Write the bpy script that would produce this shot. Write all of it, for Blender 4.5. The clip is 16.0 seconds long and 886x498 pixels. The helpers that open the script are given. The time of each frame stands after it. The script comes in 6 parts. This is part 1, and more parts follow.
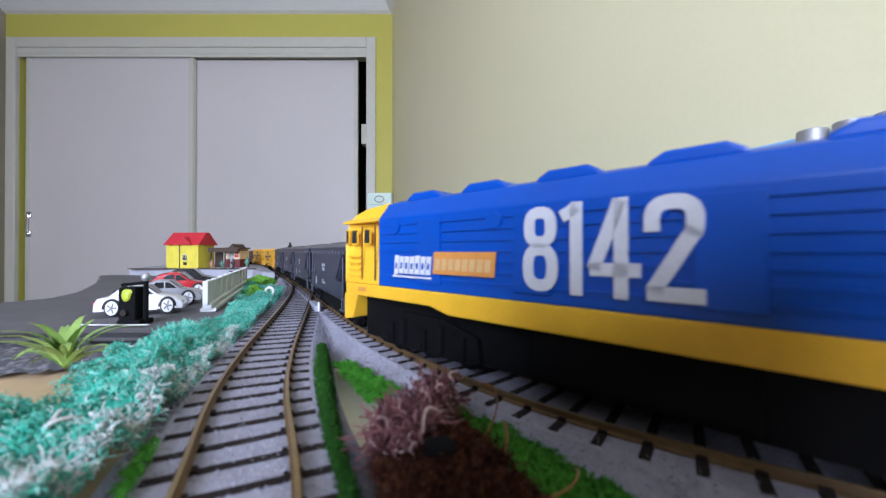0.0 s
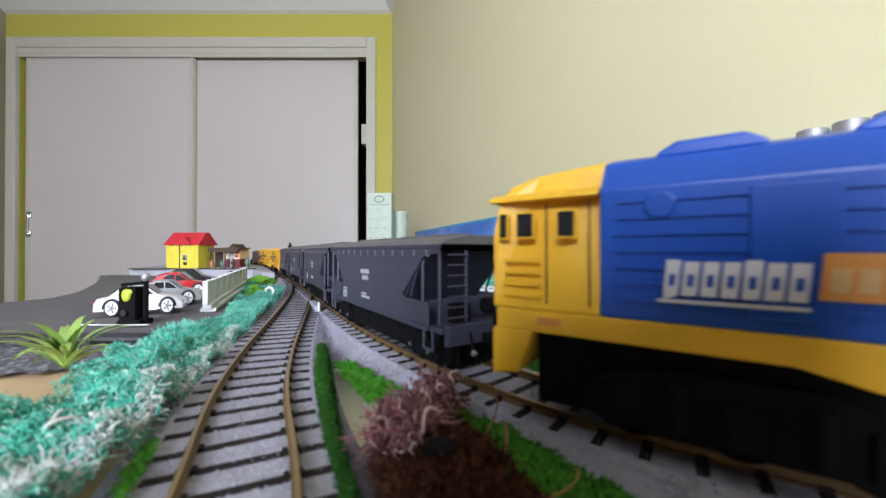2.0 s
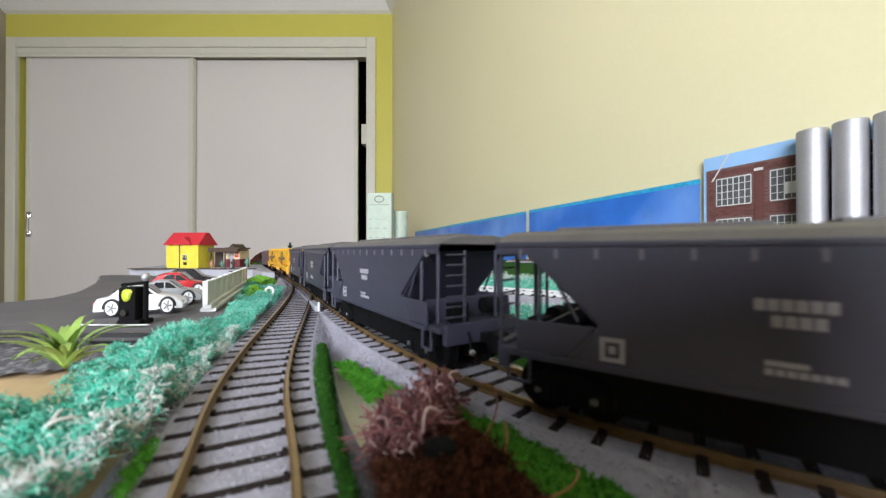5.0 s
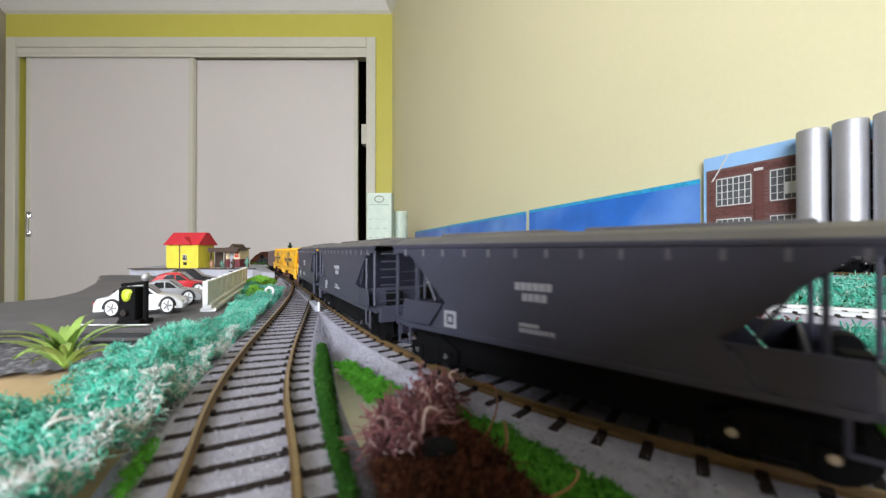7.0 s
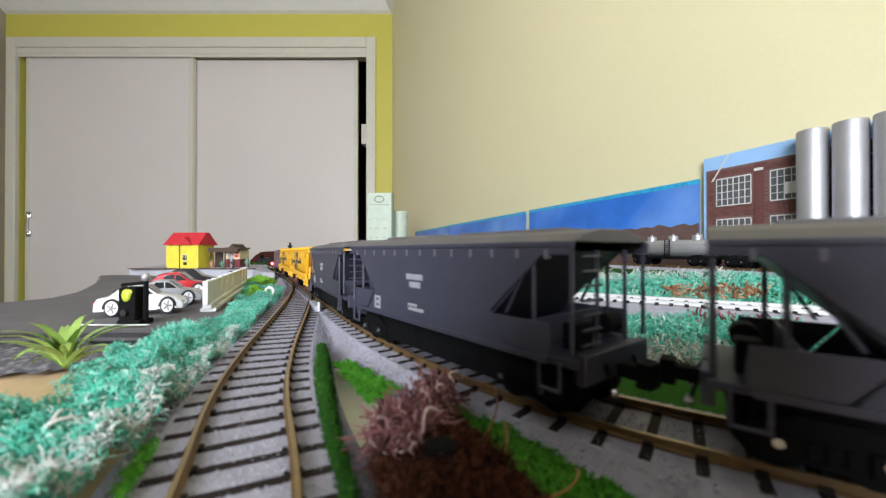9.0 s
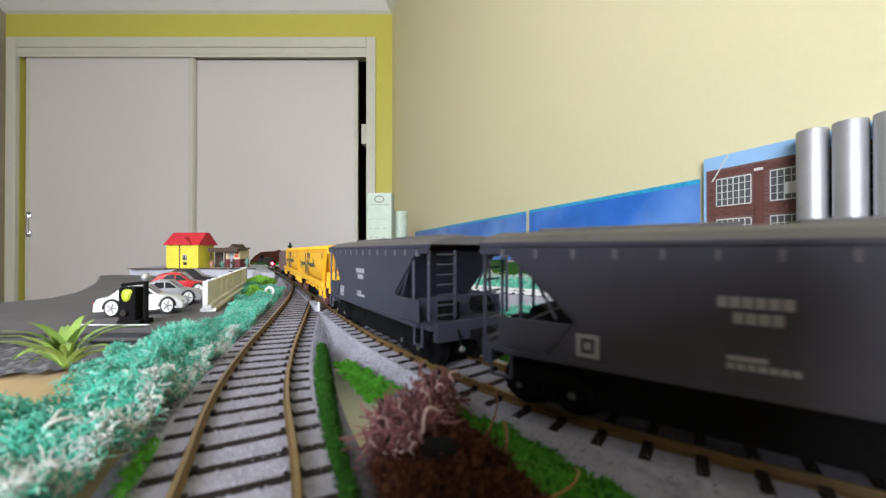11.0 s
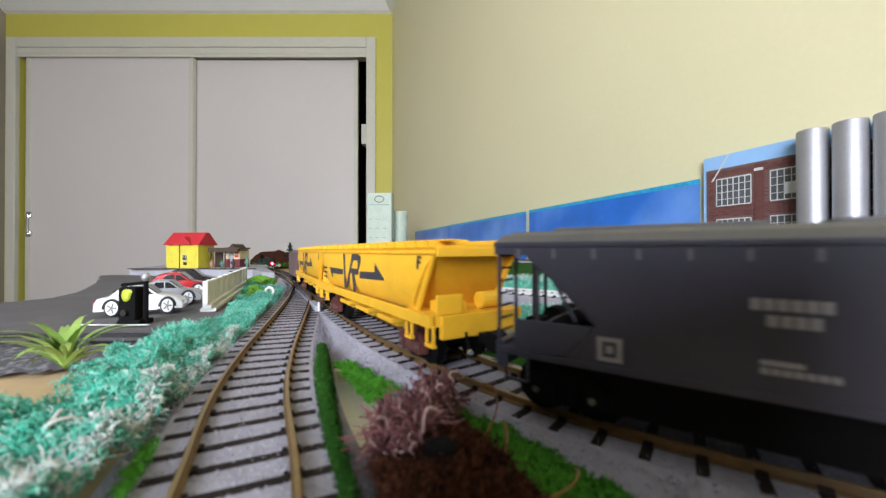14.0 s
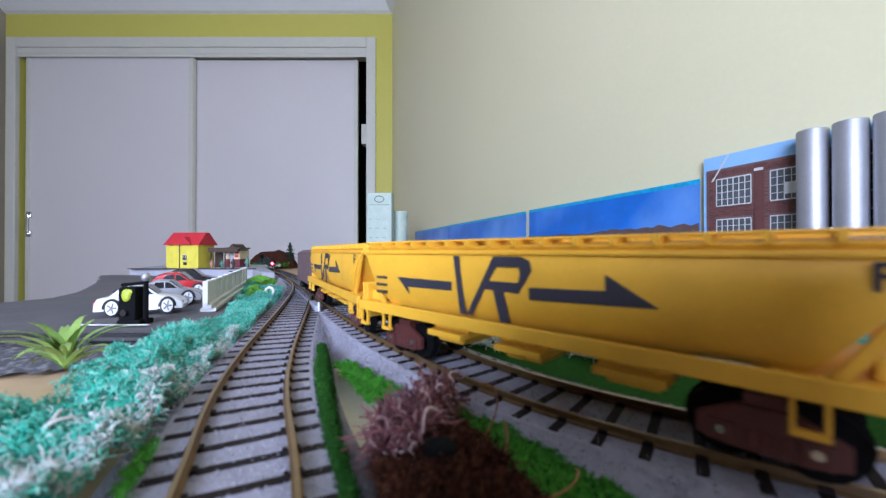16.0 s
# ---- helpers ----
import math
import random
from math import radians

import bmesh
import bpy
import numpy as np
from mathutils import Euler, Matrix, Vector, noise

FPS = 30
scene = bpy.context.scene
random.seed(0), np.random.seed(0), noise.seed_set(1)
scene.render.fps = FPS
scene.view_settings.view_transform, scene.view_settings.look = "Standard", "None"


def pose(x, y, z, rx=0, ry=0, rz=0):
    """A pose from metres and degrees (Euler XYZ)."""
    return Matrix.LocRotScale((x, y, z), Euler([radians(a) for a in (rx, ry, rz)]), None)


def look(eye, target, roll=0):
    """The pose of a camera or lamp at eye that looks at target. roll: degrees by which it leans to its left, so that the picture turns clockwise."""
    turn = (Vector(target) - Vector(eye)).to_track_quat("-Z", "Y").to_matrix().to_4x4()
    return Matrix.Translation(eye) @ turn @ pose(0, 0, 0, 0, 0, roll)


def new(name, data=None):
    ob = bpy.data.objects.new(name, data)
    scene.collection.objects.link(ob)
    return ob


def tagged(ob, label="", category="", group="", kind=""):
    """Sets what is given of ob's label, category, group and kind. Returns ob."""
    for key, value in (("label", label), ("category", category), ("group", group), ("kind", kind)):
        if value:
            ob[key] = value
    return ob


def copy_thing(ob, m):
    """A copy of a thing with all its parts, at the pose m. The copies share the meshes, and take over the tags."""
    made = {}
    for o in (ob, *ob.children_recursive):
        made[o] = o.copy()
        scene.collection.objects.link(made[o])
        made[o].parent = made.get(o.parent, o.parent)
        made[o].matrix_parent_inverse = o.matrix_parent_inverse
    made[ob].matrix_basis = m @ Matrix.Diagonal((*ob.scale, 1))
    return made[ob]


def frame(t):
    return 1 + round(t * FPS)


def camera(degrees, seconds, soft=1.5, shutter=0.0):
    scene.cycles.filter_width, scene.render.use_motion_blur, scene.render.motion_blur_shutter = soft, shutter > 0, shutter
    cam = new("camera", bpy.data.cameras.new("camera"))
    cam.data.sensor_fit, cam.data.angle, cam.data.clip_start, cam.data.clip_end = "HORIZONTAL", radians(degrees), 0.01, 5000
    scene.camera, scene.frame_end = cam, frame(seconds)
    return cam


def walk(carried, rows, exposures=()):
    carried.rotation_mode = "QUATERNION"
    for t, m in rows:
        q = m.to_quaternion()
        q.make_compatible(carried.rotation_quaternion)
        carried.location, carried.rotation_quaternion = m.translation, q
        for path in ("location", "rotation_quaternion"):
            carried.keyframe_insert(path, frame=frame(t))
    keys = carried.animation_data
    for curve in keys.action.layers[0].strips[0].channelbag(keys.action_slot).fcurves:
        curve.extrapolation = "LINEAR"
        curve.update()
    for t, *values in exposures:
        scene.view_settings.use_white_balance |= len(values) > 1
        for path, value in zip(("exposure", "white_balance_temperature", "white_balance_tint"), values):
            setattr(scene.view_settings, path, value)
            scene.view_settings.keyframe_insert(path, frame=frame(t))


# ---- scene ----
cam = camera(101.55, 16.0, soft=1.35, shutter=0.5)
walk(cam, [(0.0, pose(0, 0, 0.9, 90.31, 0, 0)), (16.0, pose(0, 0, 0.9, 90.31, 0, 0))],
     exposures=[(0.0, -0.15, 5300, 22), (1.5, -0.08, 5650, 19), (3.5, 0.05, 6050, 16), (9.0, 0.05, 6150, 15), (11.5, 0.0, 6120, 15), (12.5, -0.06, 6080, 15), (14.0, -0.05, 6000, 16), (15.0, -0.10, 5650, 18), (16.0, -0.15, 5100, 23)])
cam.data.dof.use_dof = True
cam.data.dof.focus_distance, cam.data.dof.aperture_fstop = 0.42, 19.0

# ---- light: a daylight window behind the camera, sky outside ----
world = bpy.data.worlds.new("sky")
scene.world = world
world.use_nodes = True
wn = world.node_tree
sky = wn.nodes.new("ShaderNodeTexSky")
sky.sky_type, sky.sun_disc = "NISHITA", False
sky.sun_elevation, sky.sun_rotation = radians(40), radians(200)
wn.links.new(sky.outputs[0], wn.nodes["Background"].inputs[0])
wn.nodes["Background"].inputs[1].default_value = 0.1


def area_lamp(name, m, sx, sy, watts, colour):
    d = bpy.data.lights.new(name, "AREA")
    d.shape, d.size, d.size_y, d.energy, d.color = "RECTANGLE", sx, sy, watts, colour
    ob = new(name, d)
    ob.matrix_world = m
    return ob


area_lamp("window_daylight", look((-0.42, -1.43, 1.42), (-0.48, 0.6, 0.72)), 0.85, 0.90, 63, (0.915, 0.945, 0.95))

# ---- plan numbers ----
ZR = 0.8638          # rail top
ZB = ZR - 0.011      # baseboard top
WALL_DIR = Vector((0.3496, -0.9369, 0))   # right-hand wall, from the corner towards the viewer
CORNER = Vector((-0.304, 2.16, 0))


# ---- materials ----
def material(name, colour, rough=0.6, metal=0.0, scale=60.0, vary=0.12, bump=0.1, fine=6.0, island=0.0, obrand=0.0,
             dirt=None, dirt_scale=4.0, dirt_amount=0.3, coat=0.0, gloss=0.5):
    """A principled surface with grain at two scales, dirt with a shape of its own, and piece-to-piece variation."""
    m = bpy.data.materials.new(name)
    m.use_nodes = True
    nt = m.node_tree
    b = nt.nodes["Principled BSDF"]
    b.inputs["Roughness"].default_value, b.inputs["Metallic"].default_value = rough, metal
    b.inputs["Coat Weight"].default_value, b.inputs["Specular IOR Level"].default_value = coat, gloss
    geo = nt.nodes.new("ShaderNodeTexCoord")
    n1, n2 = nt.nodes.new("ShaderNodeTexNoise"), nt.nodes.new("ShaderNodeTexNoise")
    n1.inputs["Scale"].default_value, n2.inputs["Scale"].default_value = scale, scale * fine
    n1.inputs["Detail"].default_value = n2.inputs["Detail"].default_value = 6
    for n in (n1, n2):
        nt.links.new(geo.outputs["Object"], n.inputs["Vector"])
    add = nt.nodes.new("ShaderNodeMath")
    add.operation = "ADD"
    nt.links.new(n1.outputs["Fac"], add.inputs[0])
    nt.links.new(n2.outputs["Fac"], add.inputs[1])
    value = add.outputs[0]
    if island or obrand:
        src = nt.nodes.new("ShaderNodeNewGeometry") if island else nt.nodes.new("ShaderNodeObjectInfo")
        mul = nt.nodes.new("ShaderNodeMath")
        mul.operation = "MULTIPLY_ADD"
        mul.inputs[1].default_value = (island or obrand) / max(vary, 1e-3)
        nt.links.new(src.outputs["Random Per Island" if island else "Random"], mul.inputs[0])
        nt.links.new(value, mul.inputs[2])
        value = mul.outputs[0]
    ramp = nt.nodes.new("ShaderNodeMapRange")
    ramp.inputs["From Min"].default_value, ramp.inputs["From Max"].default_value = 0.5, 1.5 + (island or obrand) / max(vary, 1e-3)
    ramp.inputs["To Min"].default_value = 1 - vary - (island or obrand)
    ramp.inputs["To Max"].default_value = 1 + vary + (island or obrand)
    nt.links.new(value, ramp.inputs["Value"])
    mix = nt.nodes.new("ShaderNodeVectorMath")
    mix.operation = "SCALE"
    mix.inputs[0].default_value = colour
    nt.links.new(ramp.outputs[0], mix.inputs["Scale"])
    out = mix.outputs[0]
    if dirt:
        n3 = nt.nodes.new("ShaderNodeTexNoise")
        n3.inputs["Scale"].default_value, n3.inputs["Detail"].default_value = dirt_scale, 8
        nt.links.new(geo.outputs["Object"], n3.inputs["Vector"])
        r3 = nt.nodes.new("ShaderNodeMapRange")
        r3.inputs["From Min"].default_value, r3.inputs["From Max"].default_value = 0.5, 0.72
        r3.inputs["To Max"].default_value = dirt_amount
        nt.links.new(n3.outputs["Fac"], r3.inputs["Value"])
        mx = nt.nodes.new("ShaderNodeMix")
        mx.data_type = "RGBA"
        mx.inputs["B"].default_value = (*dirt, 1)
        nt.links.new(r3.outputs[0], mx.inputs["Factor"])
        nt.links.new(out, mx.inputs["A"])
        out = mx.outputs["Result"]
    nt.links.new(out, b.inputs["Base Color"])
    if bump:
        bp = nt.nodes.new("ShaderNodeBump")
        bp.inputs["Strength"].default_value, bp.inputs["Distance"].default_value = bump, 0.3 / (scale * fine)
        nt.links.new(add.outputs[0], bp.inputs["Height"])
        nt.links.new(bp.outputs[0], b.inputs["Normal"])
    return m


def fibre_material(name, stops, rough=0.9, sheen=0.2):
    """Loose fibre: each strand takes one of a few dyed colours."""
    m = bpy.data.materials.new(name)
    m.use_nodes = True
    nt = m.node_tree
    b = nt.nodes["Principled BSDF"]
    b.inputs["Roughness"].default_value = rough
    b.inputs["Sheen Weight"].default_value = sheen
    b.inputs["Specular IOR Level"].default_value = 0.2
    g = nt.nodes.new("ShaderNodeNewGeometry")
    r = nt.nodes.new("ShaderNodeValToRGB")
    el = r.color_ramp.elements
    while len(el) < len(stops):
        el.new(0.5)
    for e, (p, c) in zip(el, stops):
        e.position, e.color = p, (*c, 1)
    nt.links.new(g.outputs["Random Per Island"], r.inputs[0])
    nt.links.new(r.outputs[0], b.inputs["Base Color"])
    return m


def glow(name, colour, strength):
    m = bpy.data.materials.new(name)
    m.use_nodes = True
    b = m.node_tree.nodes["Principled BSDF"]
    b.inputs["Base Color"].default_value = (*colour, 1)
    b.inputs["Emission Color"].default_value = (*colour, 1)
    b.inputs["Emission Strength"].default_value = strength
    return m


def glass(name, tint=(0.9, 0.95, 0.95)):
    m = bpy.data.materials.new(name)
    m.use_nodes = True
    b = m.node_tree.nodes["Principled BSDF"]
    b.inputs["Base Color"].default_value = (*tint, 1)
    b.inputs["Roughness"].default_value = 0.05
    b.inputs["Transmission Weight"].default_value = 0.9
    return m


M = {
    "wall": material("lime_wall_paint", (0.64, 0.59, 0.10), 0.55, scale=3, vary=0.03, bump=0.05, fine=60),
    "wall2": material("cream_wall_paint", (0.74, 0.69, 0.43), 0.5, scale=3, vary=0.03, bump=0.05, fine=60),
    "wall3": material("low_bounce_taupe", (0.36, 0.32, 0.27), 0.6, scale=3, vary=0.03, bump=0.05, fine=60),
    "white": material("ceiling_white", (0.8, 0.79, 0.76), 0.6, scale=4, vary=0.03, bump=0.05),
    "door": material("door_panel_paint", (0.76, 0.715, 0.685), 0.42, scale=2.5, vary=0.03, bump=0.04, fine=80),
    "frame": material("door_frame_paint", (0.70, 0.68, 0.58), 0.4, scale=8, vary=0.04, bump=0.05),
    # near-black that stands in for shade in gaps, recesses and openings
    "dark": material("recess_shade_black", (0.012, 0.012, 0.013), 0.7, scale=6, vary=0.2),
    "carpet": material("floor_carpet", (0.17, 0.15, 0.13), 0.95, scale=40, vary=0.2, bump=0.4),
    "ply": material("plywood_board", (0.52, 0.38, 0.22), 0.6, scale=14, vary=0.16, bump=0.08, dirt=(0.3, 0.2, 0.1), dirt_scale=30, gloss=0.12),
    "rail": material("weathered_rail", (0.20, 0.125, 0.05), 0.45, 0.45, scale=120, vary=0.3, bump=0.15, dirt=(0.06, 0.035, 0.02), dirt_scale=60, dirt_amount=0.7),
    "railtop": material("rail_head_nickel", (0.38, 0.28, 0.14), 0.3, 0.8, scale=160, vary=0.2, bump=0.05),
    "sleeper": material("sleeper_plastic", (0.018, 0.0125, 0.011), 0.8, scale=300, vary=0.3, bump=0.2, obrand=0.2, gloss=0.2),
    "ballast": material("grey_ballast", (0.33, 0.325, 0.375), 0.9, scale=420, vary=0.2, bump=0.6, fine=3, dirt=(0.22, 0.20, 0.20), dirt_scale=90, dirt_amount=0.5, gloss=0.12),
    "stone": material("ballast_grain", (0.34, 0.335, 0.38), 0.9, scale=500, vary=0.1, bump=0.2, island=0.16, gloss=0.12),
    "road": material("grey_road_card", (0.105, 0.10, 0.105), 0.85, scale=160, vary=0.25, bump=0.25, dirt=(0.16, 0.15, 0.14), dirt_scale=30, dirt_amount=0.4),
    "gravel": material("dark_gravel", (0.09, 0.088, 0.095), 0.9, scale=420, vary=0.45, bump=0.8, fine=3, dirt=(0.4, 0.4, 0.42), dirt_scale=350, dirt_amount=0.7, gloss=0.12),
    "paint_white": material("white_paint", (0.8, 0.8, 0.8), 0.5, scale=200, vary=0.08),
    "blue": material("loco_blue", (0.003, 0.066, 0.40), 0.40, scale=160, vary=0.10, bump=0.06, dirt=(0.008, 0.04, 0.24), dirt_scale=40, dirt_amount=0.35),
    "yellow": material("loco_yellow", (0.80, 0.46, 0.012), 0.4, scale=160, vary=0.08, bump=0.06, dirt=(0.4, 0.22, 0.02), dirt_scale=50, dirt_amount=0.25),
    "hopyel": material("hopper_yellow", (0.80, 0.44, 0.018), 0.5, scale=160, vary=0.08, bump=0.08, dirt=(0.45, 0.24, 0.02), dirt_scale=50, dirt_amount=0.25),
    "hop": material("hopper_grey", (0.038, 0.039, 0.062), 0.5, scale=140, vary=0.14, bump=0.08, dirt=(0.03, 0.03, 0.032), dirt_scale=45, dirt_amount=0.4),
    "hoproof": material("hopper_roof_grey", (0.10, 0.095, 0.095), 0.6, scale=140, vary=0.2, bump=0.1, dirt=(0.17, 0.15, 0.12), dirt_scale=40, dirt_amount=0.6),
    "black": material("underframe_black", (0.003, 0.003, 0.0035), 0.8, scale=250, vary=0.25, bump=0.1, gloss=0.15),
    "redox": material("red_oxide", (0.085, 0.022, 0.018), 0.6, scale=200, vary=0.2, bump=0.1),
    "brown": material("van_brown", (0.12, 0.075, 0.075), 0.6, scale=140, vary=0.15, bump=0.1),
    "steel": material("bare_steel", (0.55, 0.55, 0.56), 0.25, 0.9, scale=200, vary=0.1),
    "letter": material("lettering_white", (0.62, 0.63, 0.66), 0.55, scale=300, vary=0.12, bump=0.03),
    "tab": material("tab_grey", (0.12, 0.12, 0.14), 0.6, scale=300, vary=0.1, bump=0.0),
    "faded": material("lettering_grey", (0.30, 0.30, 0.33), 0.6, scale=300, vary=0.12, bump=0.0),
    "orange": material("lettering_orange", (0.62, 0.27, 0.05), 0.5, scale=300, vary=0.12, bump=0.03),
    "tan": material("lettering_tan", (0.60, 0.40, 0.17), 0.5, scale=300, vary=0.12, bump=0.03),
    "ink": material("logo_dark", (0.035, 0.033, 0.05), 0.5, scale=300, vary=0.1, bump=0.0),
    "silver": material("silver_paint", (0.44, 0.44, 0.46), 0.5, 0.7, scale=60, vary=0.08, bump=0.05),
    "red": material("red_paint", (0.55, 0.02, 0.02), 0.4, scale=150, vary=0.1),
    "roofred": material("roof_red", (0.50, 0.02, 0.03), 0.5, scale=120, vary=0.12, bump=0.1),
    "houseyel": material("house_yellow", (0.70, 0.60, 0.05), 0.55, scale=90, vary=0.1, bump=0.1, dirt=(0.4, 0.33, 0.05), dirt_scale=60, dirt_amount=0.3),
    "cream": material("house_cream", (0.70, 0.58, 0.36), 0.6, scale=120, vary=0.1),
    "maroon": material("house_maroon", (0.14, 0.02, 0.025), 0.6, scale=150, vary=0.15),
    "wood": material("dark_timber", (0.06, 0.035, 0.02), 0.7, scale=120, vary=0.25),
    "concrete": material("platform_concrete", (0.36, 0.37, 0.42), 0.85, scale=90, vary=0.15, bump=0.3, dirt=(0.25, 0.25, 0.27), dirt_scale=25, dirt_amount=0.5),
    "carwhite": material("car_white", (0.75, 0.76, 0.78), 0.2, scale=60, vary=0.03, bump=0.0, coat=0.5),
    "carsilver": material("car_silver", (0.42, 0.43, 0.45), 0.25, 0.4, scale=60, vary=0.04, bump=0.0, coat=0.5),
    "carred": material("car_red", (0.45, 0.015, 0.02), 0.22, scale=60, vary=0.05, bump=0.0, coat=0.5),
    "carblack": material("car_black", (0.012, 0.012, 0.014), 0.2, scale=60, vary=0.1, bump=0.0, coat=0.5),
    "carglass": material("car_tinted_glass", (0.015, 0.017, 0.02), 0.08, scale=60, vary=0.1, bump=0.0, coat=0.6),
    "tyre": material("tyre_rubber", (0.015, 0.015, 0.015), 0.75, scale=300, vary=0.2),
    "chrome": material("chrome", (0.7, 0.7, 0.72), 0.12, 1.0, scale=100, vary=0.03, bump=0.0),
    "fence": material("white_plastic", (0.72, 0.73, 0.72), 0.4, scale=120, vary=0.06, bump=0.05),
    "leaf": material("plastic_leaf", (0.30, 0.46, 0.10), 0.4, scale=120, vary=0.2, bump=0.05, island=0.15),
    "turf": material("grass_mat", (0.07, 0.24, 0.02), 0.95, scale=700, vary=0.45, bump=0.8, fine=2.5, gloss=0.12),
    "card": material("pale_board_patch", (0.62, 0.60, 0.43), 0.8, scale=60, vary=0.08, bump=0.1, dirt=(0.42, 0.50, 0.28), dirt_scale=70, dirt_amount=0.5, gloss=0.2),
    "moss": material("bright_moss", (0.15, 0.36, 0.04), 0.95, scale=600, vary=0.4, bump=0.8, fine=2.5, gloss=0.12),
    "turfdark": material("dark_grass_mat", (0.02, 0.075, 0.008), 0.95, scale=700, vary=0.45, bump=0.8, fine=2.5, gloss=0.12),
    "tealmat": material("teal_felt", (0.045, 0.40, 0.28), 0.95, scale=500, vary=0.4, bump=0.8, fine=2.5),
    "turfchip": material("grass_flock", (0.07, 0.26, 0.02), 0.95, scale=700, vary=0.2, bump=0.2, island=0.4, gloss=0.12),
    "turfdarkchip": material("dark_grass_flock", (0.028, 0.10, 0.012), 0.95, scale=700, vary=0.2, bump=0.2, island=0.4, gloss=0.12),
    "brownflock": material("brown_flock", (0.05, 0.017, 0.010), 0.95, scale=600, vary=0.4, bump=0.8, fine=2.5, gloss=0.12),
    "rock": material("pale_rock", (0.5, 0.5, 0.48), 0.8, scale=200, vary=0.2, bump=0.4),
    "sky": material("backdrop_blue", (0.03, 0.16, 0.60), 0.3, scale=7, vary=0.35, bump=0.0, fine=3, dirt=(0.22, 0.42, 0.85), dirt_scale=5, dirt_amount=0.7),
    "skyedge": material("backdrop_edge", (0.03, 0.36, 0.62), 0.4, scale=160, vary=0.5, bump=0.0),
    "skypale": material("backdrop_pale_sky", (0.30, 0.52, 0.82), 0.4, scale=6, vary=0.12, bump=0.0),
    "farhill": material("backdrop_far_hill", (0.13, 0.08, 0.07), 0.5, scale=90, vary=0.4, bump=0.0),
    "brick": material("brick_brown", (0.135, 0.05, 0.042), 0.7, scale=200, vary=0.2, bump=0.1, island=0.25),
    "mortar": material("mortar", (0.16, 0.09, 0.08), 0.8, scale=200, vary=0.15),
    "winframe": material("window_white", (0.62, 0.62, 0.60), 0.5, scale=150, vary=0.08),
    "winglass": material("window_dim_glass", (0.10, 0.105, 0.11), 0.15, scale=60, vary=0.4, bump=0.0),
    "mint": material("mint_card", (0.50, 0.60, 0.50), 0.5, scale=40, vary=0.12, bump=0.03, dirt=(0.62, 0.66, 0.58), dirt_scale=40, dirt_amount=0.5),
    "figure": material("figure_green", (0.10, 0.22, 0.17), 0.6, scale=300, vary=0.3),
    "skin": material("figure_tan", (0.42, 0.22, 0.14), 0.6, scale=300, vary=0.2),
    "lampyel": material("lamp_face_yellow", (0.42, 0.50, 0.03), 0.4, scale=200, vary=0.3),
    "tree": material("tree_green", (0.02, 0.045, 0.02), 0.9, scale=300, vary=0.3, island=0.3),
    "redlight": glow("red_lens_lit", (1.0, 0.03, 0.06), 5.0),
    "whitelight": glow("white_lens_lit", (1.0, 0.75, 0.75), 3.0),
    "clear": glass("pane_glass"),
    "wool": fibre_material("teal_wool", [(0.0, (0.035, 0.37, 0.25)), (0.3, (0.065, 0.50, 0.35)), (0.6, (0.14, 0.60, 0.45)), (0.88, (0.26, 0.66, 0.53)), (0.96, (0.5, 0.66, 0.58)), (1.0, (0.74, 0.76, 0.72))]),
    "woolwhite": fibre_material("white_wool", [(0.0, (0.45, 0.50, 0.45)), (0.5, (0.62, 0.63, 0.60)), (0.9, (0.75, 0.75, 0.72)), (1.0, (0.1, 0.40, 0.27))]),
    "woolpink": fibre_material("dusky_pink_wool", [(0.0, (0.10, 0.030, 0.034)), (0.45, (0.21, 0.080, 0.085)), (0.82, (0.33, 0.16, 0.16)), (1.0, (0.64, 0.48, 0.46))], sheen=0.05),
    "woolbrown": fibre_material("rust_brown_wool", [(0.0, (0.018, 0.006, 0.003)), (0.5, (0.058, 0.017, 0.008)), (0.9, (0.11, 0.038, 0.017)), (1.0, (0.15, 0.065, 0.03))], sheen=0.0),
    "woolorange": fibre_material("orange_brown_wool", [(0.0, (0.2, 0.07, 0.02)), (0.6, (0.4, 0.17, 0.06)), (1.0, (0.6, 0.4, 0.25))]),
}


# ---- mesh helpers ----
def box(bm, x0, x1, y0, y1, z0, z1):
    vs = [bm.verts.new((x, y, z)) for z in (z0, z1) for y in (y0, y1) for x in (x0, x1)]
    for f in ((0, 2, 3, 1), (4, 5, 7, 6), (0, 1, 5, 4), (2, 6, 7, 3), (0, 4, 6, 2), (1, 3, 7, 5)):
        bm.faces.new([vs[i] for i in f])
    return vs


def prism(bm, pts, a, b, axis="y"):
    """A closed outline swept from a to b along an axis. pts: (x, z) for y, (y, z) for x, (x, y) for z."""
    def at(p, w):
        return {"y": (p[0], w, p[1]), "x": (w, p[0], p[1]), "z": (p[0], p[1], w)}[axis]
    lo, hi = [bm.verts.new(at(p, a)) for p in pts], [bm.verts.new(at(p, b)) for p in pts]
    n = len(pts)
    for i in range(n):
        bm.faces.new((lo[i], lo[(i + 1) % n], hi[(i + 1) % n], hi[i]))
    bm.faces.new(lo[::-1])
    bm.faces.new(hi)


